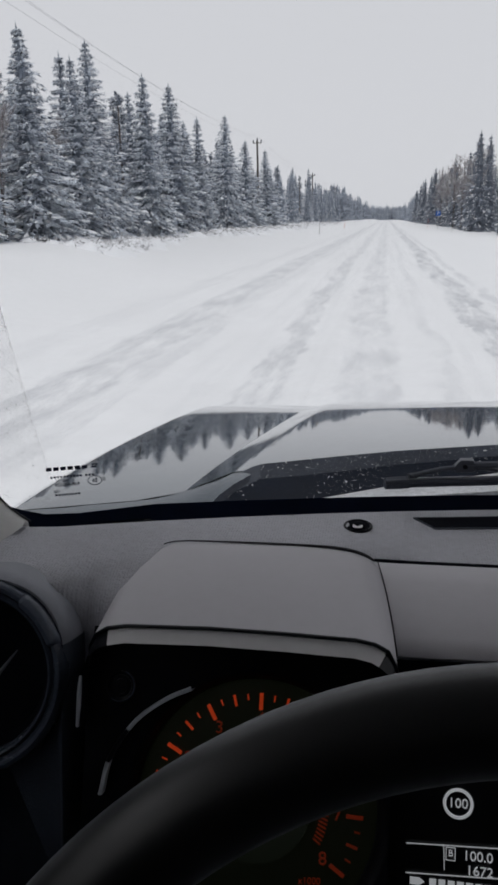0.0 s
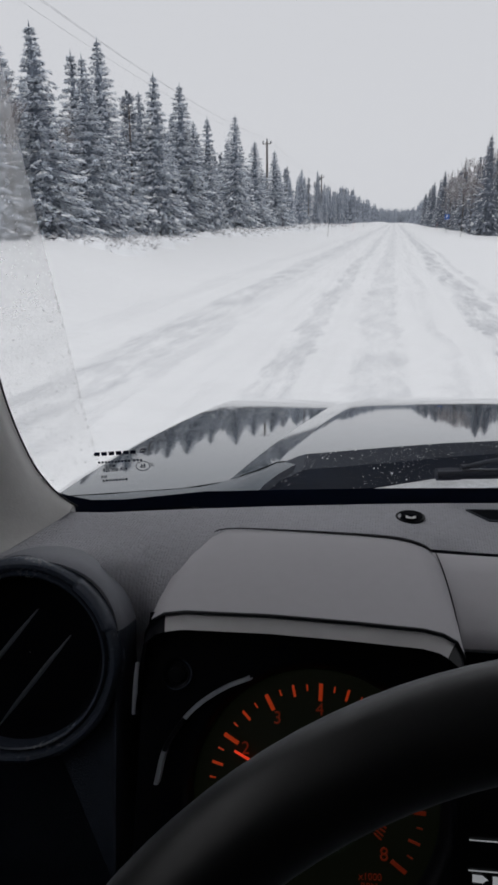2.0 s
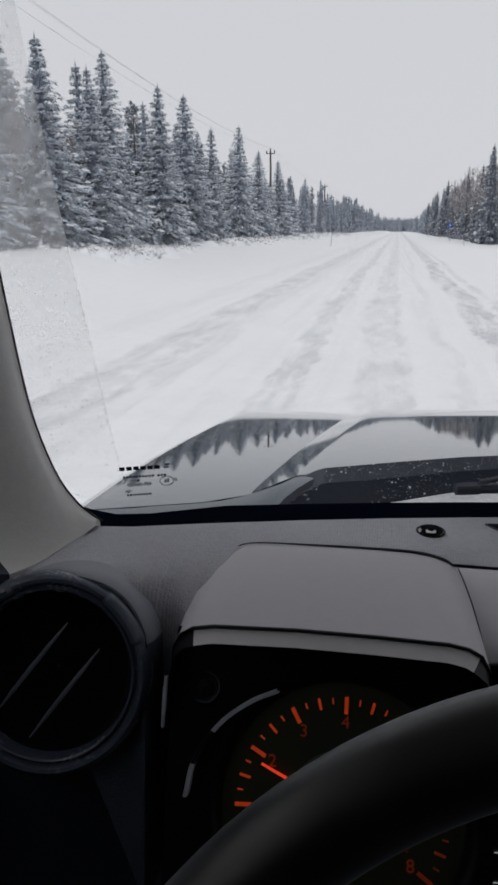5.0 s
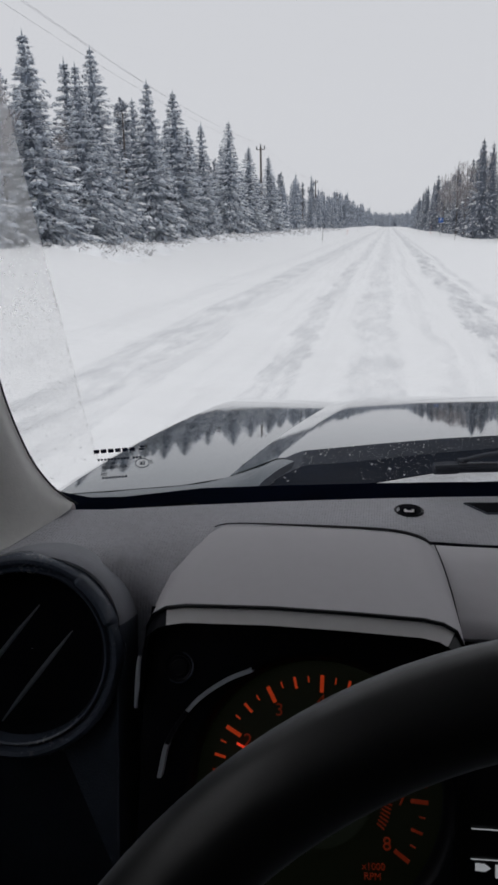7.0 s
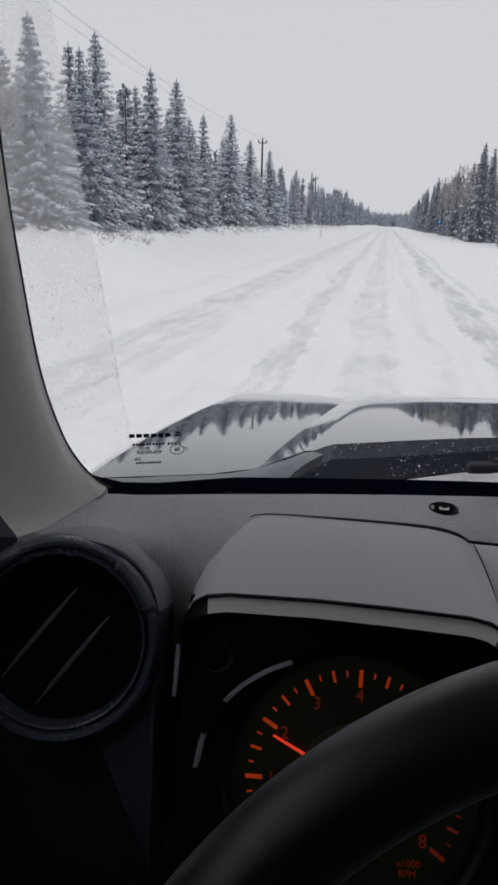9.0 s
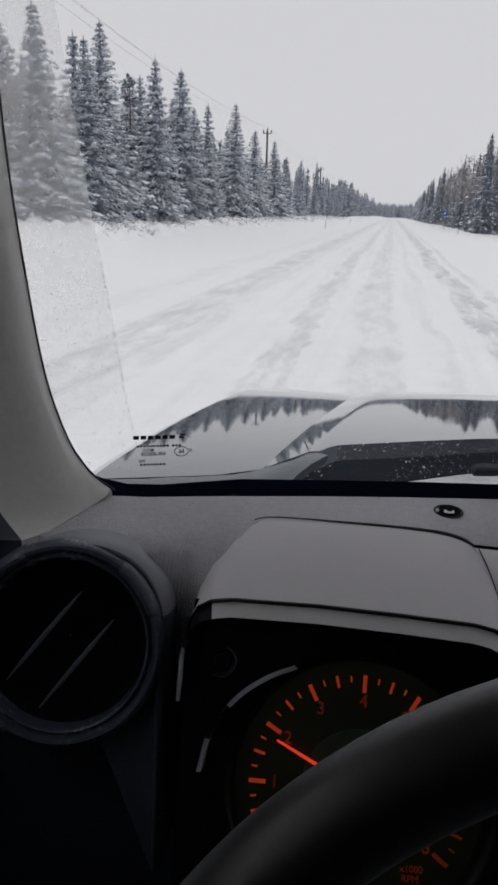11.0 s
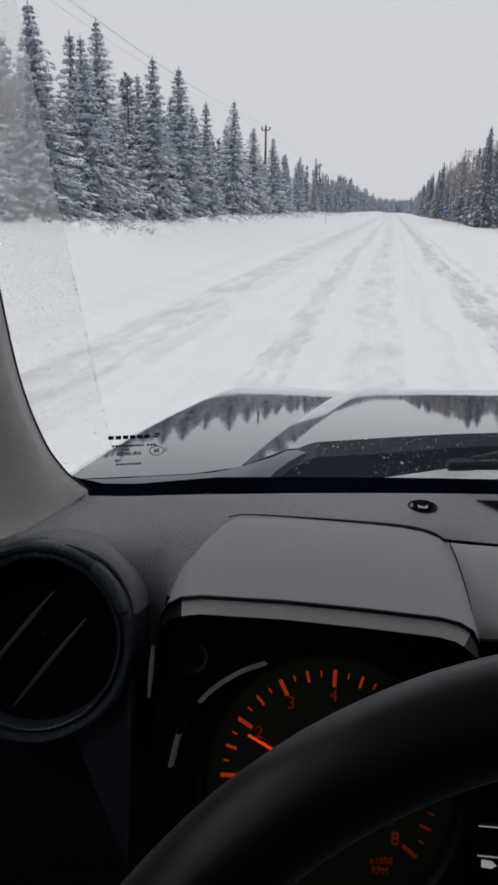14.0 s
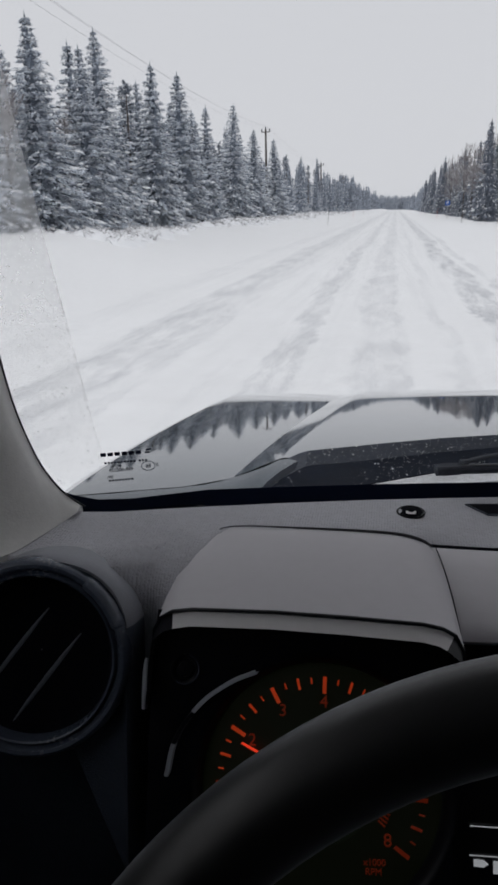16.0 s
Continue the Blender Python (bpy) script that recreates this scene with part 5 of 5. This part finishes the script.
for y, dz in PAD_LINE:
    q = (y - 0.622) / 0.15
    sect = [(xa + (xc - xa) * q, za + (zc - za) * q + 0.004 * math.sin(q * math.pi)) for (xa, za), (xc, zc) in zip(FRONT, REAR)][8:]
    z = dash_z(0.09, 0.78) + dz
    for (xa, za), (xc, zc) in zip(sect, sect[1:]):
        if za >= z >= zc:
            shade_line.append((xa + (xc - xa) * (za - z) / (za - zc) + 0.0012, y, z + 0.0004))
            break
solid("pod_shade_line", *tube(smooth_line(shade_line, 4), 0.0007, 6), SEAM_SHADE, pod, "dark groove beside the pod")

# driver display between the dials
SU = Vector((0, 0.39, 0.92)).normalized()
SR = Vector((1, 0, 0))
SN = Vector((0, -0.92, 0.39)).normalized()
SC = Vector((-0.028, 0.0, 0.0)) + SU * 1.127 + SN * -0.1951
disp = [SC + SR * u + SU * v + SN * 0.0015 for u, v in ((0.118, -0.20), (0.30, -0.20), (0.30, 0.045), (0.118, 0.045))]
display = solid("driver_display", *slab(disp, SN, 0.004), SCREEN, pod, "black driver display with white readouts", smooth=False)


def at_disp(x, y, z, lift=0.007):
    return Vector((x, y, z)) + SN * lift


def lit_bar(p, q, w):
    p, q = Vector(p), Vector(q)
    t = (q - p).normalized().cross(SN) * w
    solid("readout_line", *slab([p - t, q - t, q + t, p + t], SN, 0.0004), LIT, display, smooth=False)


o = Vector((0.162, 0.623, 0.972)) + SN * 0.006
solid("limit_ring", *tube([o + SR * math.cos(2 * math.pi * k / 36) * 0.0128 + SU * math.sin(2 * math.pi * k / 36) * 0.0128 for k in range(37)], 0.0016, 6), LIT, display, "white lit speed limit ring")
letters("limit_figures", "100", LIT, display, o, SR, SU, 0.0125)
lit_bar(at_disp(0.114, 0.607, 0.9345), at_disp(0.26, 0.610, 0.9415), 0.0005)
lit_bar(at_disp(0.114, 0.597, 0.909), at_disp(0.26, 0.600, 0.916), 0.0005)
lit_bar(at_disp(0.149, 0.608, 0.9375), at_disp(0.150, 0.600, 0.9145), 0.0004)
letters("trip_figures", "100.0", LIT, display, at_disp(0.167, 0.605, 0.9290), SR, SU, 0.0125, align="LEFT")
letters("trip_figures", "1672", LIT, display, at_disp(0.170, 0.600, 0.9168), SR, SU, 0.0125, align="LEFT")
letters("trip_mark", "B", LIT, display, at_disp(0.1555, 0.605, 0.930), SR, SU, 0.0085)
mark = at_disp(0.1555, 0.605, 0.9295)
for p, q in (((-1, -1), (1, -1)), ((1, -1), (1, 1)), ((1, 1), (-1, 1)), ((-1, 1), (-1, -1))):
    lit_bar(mark + SR * (p[0] * 0.0042) + SU * (p[1] * 0.0058), mark + SR * (q[0] * 0.0042) + SU * (q[1] * 0.0058), 0.0004)
letters("fuel_mark", "E", LIT, display, at_disp(0.118, 0.593, 0.8930), SR, SU, 0.008)
for k in range(8):
    p = at_disp(0.1395 + 0.0085 * k, 0.595, 0.9025)
    lit_bar(p - SU * 0.008, p + SU * 0.004, 0.0032)
pump = [at_disp(0.118, 0.596, 0.906), at_disp(0.127, 0.596, 0.906), at_disp(0.132, 0.5945, 0.903), at_disp(0.127, 0.593, 0.900), at_disp(0.118, 0.593, 0.900)]
solid("fuel_icon", *slab(pump, SN, 0.0004), LIT, display, smooth=False)

# round air vent
vent = thing("air_vent", "", "")
vent.parent = car
VC, VN = Vector((-0.321, 0.588, 1.090)), Vector((0.17, -0.925, 0.34)).normalized()
VU = (Vector((0, 0, 1)) - VN * VN.z).normalized()
VR = VU.cross(VN)
solid("ring", *loft(sweep_turn([(0.100, -0.055), (0.1012, -0.016), (0.0998, -0.006), (0.0972, 0.0005), (0.0940, 0.0030), (0.0905, 0.0022), (0.0882, -0.0015), (0.0868, -0.0042), (0.0856, -0.0018), (0.0840, 0.0006), (0.0822, -0.0004), (0.0808, -0.0050), (0.0795, -0.030)], VC, VN, VR, 72)), VENT_GREY, vent, "black ring of the round air vent with a fine inner bead")
# Barrel painted black for the shade deep in the vent
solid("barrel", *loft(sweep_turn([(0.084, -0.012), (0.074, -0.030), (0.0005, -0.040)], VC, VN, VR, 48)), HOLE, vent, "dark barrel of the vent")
for lo, hi in ((17, 54), (113, 150), (205, 240)):
    arc_rows = []
    for k in range(13):
        a0 = radians(lo + (hi - lo) * k / 12)
        dv = VR * math.cos(a0) + VU * math.sin(a0)
        lift = 0.0055 if 0 < k < 12 else -0.002
        arc_rows.append([VC + dv * r + VN * (h + lift) for r, h in ((0.1022, -0.016), (0.1005, -0.006), (0.0970, 0.0008), (0.0925, 0.0030), (0.0885, 0.0020), (0.0860, -0.003))])
    solid("grip_ridge", *loft(arc_rows), VENT_GREY, vent, "raised grip on the vent ring")
da = radians(51)
fd, ft = VR * math.cos(da) + VU * math.sin(da), -VR * math.sin(da) + VU * math.cos(da)
for sh in (-0.021, 0.021):
    ln = math.sqrt(0.073 ** 2 - sh ** 2) * (0.80 if sh > 0 else 0.80)
    pts = [VC - VR * 0.004 - VU * 0.009 + ft * sh + fd * s * ln + VN * (-0.010 - 0.006 * s * s) for s in (-1, -0.5, 0, 0.5, 1)]
    solid("flap", *tube(pts, [0.0006, 0.0022, 0.0026, 0.0022, 0.0006], 8), FLAP, vent, "thin edge of a vent flap")
# dash cheek that carries the vent
hood = []
for k in range(45):
    deg = -70 + 270 * k / 44
    a0 = radians(deg)
    dv = VR * math.cos(a0) + VU * math.sin(a0)
    f = 0.925 + 0.075 * math.cos(radians(90 * max(-1.0, min(1.0, (deg - 42) / 46)))) ** 2
    if deg > 75:
        f -= 0.035 * min(1.0, (deg - 75) / 40)
    row = [VC + dv * 0.088 - VN * 0.024]
    for r, h in ((0.1015, 0.012), (0.1025, 0.006), (0.1055, 0.004), (0.1095, 0.009), (0.1125, 0.022), (0.1145, 0.05), (0.116, 0.10), (0.117, 0.17)):
        if deg >= 14:
            p = dv * r * f
        else:
            p = VR * (math.cos(radians(14)) * r * f) + VU * (math.sin(radians(14)) * r - 0.24 * (14 - deg) / 84)
        row.append(VC + p - VN * (h + 0.3 * max(0.0, 0.925 - f)))
    hood.append(row)
turn_at = sum(1 for k in range(45) if -70 + 270 * k / 44 < 21)
solid("vent_hood", *loft([q[1:] for q in hood[turn_at - 1:]]), COLLAR, vent, "grey plastic collar round the air vent")
# Collar's unlit wall and inner face: their shade is put into the material
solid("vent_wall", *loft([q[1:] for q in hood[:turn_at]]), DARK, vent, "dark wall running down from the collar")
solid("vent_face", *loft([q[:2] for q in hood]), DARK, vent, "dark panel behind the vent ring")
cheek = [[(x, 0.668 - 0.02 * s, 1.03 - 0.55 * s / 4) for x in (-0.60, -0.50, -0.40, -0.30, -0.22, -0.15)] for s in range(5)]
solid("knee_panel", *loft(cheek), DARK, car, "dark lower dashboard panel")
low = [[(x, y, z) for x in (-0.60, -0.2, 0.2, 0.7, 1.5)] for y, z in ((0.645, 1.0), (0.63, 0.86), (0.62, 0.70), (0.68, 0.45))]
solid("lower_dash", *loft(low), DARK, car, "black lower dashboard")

# A pillar trim and door
inner_edge = smooth_line([(-0.345, 0.780, 1.171), (-0.362, 0.782, 1.180), (-0.380, 0.782, 1.196), (-0.402, 0.781, 1.232), (-0.423, 0.776, 1.307), (-0.437, 0.771, 1.42), (-0.446, 0.764, 1.54), (-0.448, 0.752, 1.69), (-0.455, 0.74, 1.85)], 5)
inner_edge = [p + Vector((0.0055, 0, 0.001)) for p in inner_edge]
ACROSS = ((-0.003, 0.014), (0.0, 0.006), (0.004, -0.012), (0.005, -0.032), (-0.003, -0.056), (-0.024, -0.078), (-0.072, -0.094), (-0.14, -0.10), (-0.24, -0.11))
FOOT = [(-0.342, 0.79, 1.168), (-0.343, 0.786, 1.169), (-0.345, 0.778, 1.169), (-0.350, 0.752, 1.167), (-0.358, 0.720, 1.166), (-0.369, 0.680, 1.164), (-0.385, 0.645, 1.166), (-0.46, 0.630, 1.168), (-0.60, 0.62, 1.168)]
rows = [[Vector(q) - Vector((0, 0, 0.03)) for q in FOOT], [Vector(q) for q in FOOT]]
for p in inner_edge[1:]:
    k = max(0.0, min(1.0, (p.z - 1.171) / 0.17)) ** 0.75
    row = []
    for i, ((x, y), q) in enumerate(zip(ACROSS, FOOT)):
        full = p + Vector((x, y, 0))
        row.append(full if i < 3 else Vector(q).lerp(full, k))
    rows.append(row)
solid("pillar_trim", *loft([q[:7] for q in rows]), TRIM, car, "pale grey windscreen pillar trim", crease=60)
# Outer columns of the trim darkened by material in place of soft shading
solid("pillar_side", *loft([q[6:] for q in rows]), DARK, car, "dark side of the windscreen pillar", crease=60)
solid("pillar_seal", *tube([p + Vector((0.0015, 0.008, 0.0005)) for p in inner_edge], 0.0013, 8), RUBBER, car, "thin black windscreen seal")
R_edge = [Vector((1.26 - p.x, p.y, p.z)) for p in inner_edge]
solid("pillar_trim", *loft([[p + Vector((0.0, 0.03, 0)), p + Vector((0.016, -0.028, 0)), p + Vector((0.065, -0.115, 0)), p + Vector((0.15, -0.20, 0))] for p in R_edge]), TRIM, car)
BACK = -3.40


def side_plate(name, x, out, thick, y0, y1, z0, z1, mat, label=""):
    """An upright plate of the car's flank."""
    return solid(name, *slab([(x, y0, z0), (x, y1, z0), (x, y1, z1), (x, y0, z1)], (out, 0, 0), thick), mat, car, label, smooth=False)


# Unseen sides: left sill raised, rear closed, to keep light off the wheel
for sx, out, sill in ((-0.62, -1, 1.45), (1.86, 1, 1.18)):
    side_plate("door", sx, out, 0.06, -0.45, 0.66, -0.5, sill, DARK, "dark plastic door panel")
    side_plate("door_skin", sx + out * 0.063, out, 0.02, -0.44, 0.66, -0.5, sill, PAINT, "silver-grey painted door")
    side_plate("quarter_lining", sx, out, 0.06, BACK + 0.05, -0.45, -0.5, 1.80, DARK, "dark lining behind the front seats")
    side_plate("quarter_panel", sx + out * 0.063, out, 0.02, BACK, -0.46, -0.5, 1.85, PAINT, "silver-grey painted rear quarter panel")
    side_plate("side_window", sx + out * 0.085, out, 0.012, -2.95, -0.75, 1.22, 1.68, GLOSS, "black tinted rear side window")
roof = [(-0.66, BACK, 1.80), (1.90, BACK, 1.80), (1.90, 0.80, 1.80), (-0.66, 0.80, 1.80)]
solid("roof", *slab(roof, (0, 0, 1), 0.05), CLOTH, car, "pale cloth roof lining", smooth=False)
solid("header_rail", *slab([(-0.62, 0.80, 1.80), (1.86, 0.80, 1.80), (1.86, 0.86, 1.80), (-0.62, 0.86, 1.80)], (0, 0, 1), 0.04), CLOTH, car, smooth=False)
solid("rear_wall", *slab([(-0.66, BACK, -0.5), (1.90, BACK, -0.5), (1.90, BACK, 1.8), (-0.66, BACK, 1.8)], (0, -1, 0), 0.05), DARK, car, "dark rear of the cabin", smooth=False)
solid("cabin_floor", *slab([(-0.60, BACK + 0.01, -0.45), (1.84, BACK + 0.01, -0.45), (1.84, 0.82, -0.45), (-0.60, 0.82, -0.45)], (0, 0, -1), 0.05), DARK, car, "dark cabin floor", smooth=False)
solid("bulkhead", *slab([(-0.60, 0.80, -0.45), (1.85, 0.80, -0.45), (1.85, 0.80, 1.06), (-0.60, 0.80, 1.06)], (0, 1, 0), 0.04), DARK, car, smooth=False)

# outer skin, front and wheels
skin = [(-0.69, BACK - 0.06, 1.855), (1.93, BACK - 0.06, 1.855), (1.93, 0.84, 1.855), (-0.69, 0.84, 1.855)]
solid("roof_skin", *slab(skin, (0, 0, 1), 0.03), PAINT, car, "silver-grey painted roof", smooth=False)
solid("tailgate", *slab([(-0.69, BACK - 0.053, -0.5), (1.93, BACK - 0.053, -0.5), (1.93, BACK - 0.053, 1.85), (-0.69, BACK - 0.053, 1.85)], (0, -1, 0), 0.03), PAINT, car, "silver-grey painted tailgate", smooth=False)
solid("front_panel", *slab([(-0.38, 1.90, -0.5), (1.48, 1.90, -0.5), (1.48, 1.90, 0.85), (-0.38, 1.90, 0.85)], (0, 1, 0), 0.06), PAINT, car, "silver-grey front below the bonnet", smooth=False)
for y in (2.0, BACK - 0.10):
    k = 1 if y > 0 else -1
    solid("bumper", *tube([(-0.62, y - 0.08 * k, -0.38), (-0.5, y + 0.04 * k, -0.38), (0.55, y + 0.10 * k, -0.38), (1.6, y + 0.04 * k, -0.38), (1.72, y - 0.08 * k, -0.38)], 0.16, 10), BLACK_PLASTIC, car, "black plastic bumper")
for sx in (-0.52, 1.62):
    solid("wing", *loft([[(sx - 0.16, y, -0.30), (sx - 0.16, y, z), (sx - 0.10, y, z + 0.06), (sx + 0.10, y, z + 0.06), (sx + 0.16, y, z), (sx + 0.16, y, -0.30)] for y, z in ((0.70, 0.06), (1.2, 0.10), (1.80, 0.06), (1.92, -0.02))]), PAINT, car)
    for wy in (1.10, -2.50):
        c = Vector((sx, wy, -0.81))
        tyre = solid("tyre", *loft(sweep_turn([(0.40, -0.18), (0.60, -0.19), (0.67, -0.15), (0.69, -0.08), (0.69, 0.08), (0.67, 0.15), (0.60, 0.19), (0.40, 0.18)], c, (1, 0, 0), (0, 0, 1), 40)), RUBBER, car, "black winter tyre")
        solid("rim", *loft(sweep_turn([(0.41, -0.17), (0.40, -0.10), (0.12, -0.12), (0.002, -0.12), (0.002, 0.12), (0.12, 0.12), (0.40, 0.10), (0.41, 0.17)], c, (1, 0, 0), (0, 0, 1), 40)), STEEL, tyre)

# steering wheel
wheel = thing("steering_wheel", "", "")
wheel.parent = car
WC, WT, WR, Wr, WY = Vector((0.1867, 0.2318, 0.9228)), 0.4177, 0.3584, 0.0305, 0.093
WX = Vector((math.cos(WY), math.sin(WY), 0))
WU = Vector((-math.sin(WY) * math.sin(WT), math.cos(WY) * math.sin(WT), math.cos(WT)))
WN = WX.cross(WU)
rings = []
for k in range(121):
    a0 = 2 * math.pi * k / 120
    dv = WX * math.cos(a0) + WU * math.sin(a0)
    rings.append([WC + dv * (WR + Wr * math.cos(2 * math.pi * j / 20)) + WN * (Wr * math.sin(2 * math.pi * j / 20)) for j in range(20)])
solid("rim", *loft(rings, True), LEATHER, wheel, "black leather steering wheel rim")
for a0 in (0, math.pi, -math.pi / 2):
    dv = WX * math.cos(a0) + WU * math.sin(a0)
    solid("spoke", *tube([WC + dv * 0.07 - WN * 0.03, WC + dv * 0.2 - WN * 0.02, WC + dv * 0.32], [0.035, 0.028, 0.02], 10), DARK, wheel)
solid("hub", *loft(sweep_turn([(0.11, -0.06), (0.11, -0.02), (0.09, 0.0), (0.0005, 0.005)], WC - WN * 0.02, WN, WX, 32)), DARK, wheel, "black steering wheel hub")

for ob in (wiper, pod, vent, wheel):
    for key in ("label", "category"):
        if key in ob.keys() and not ob[key]:
            del ob[key]
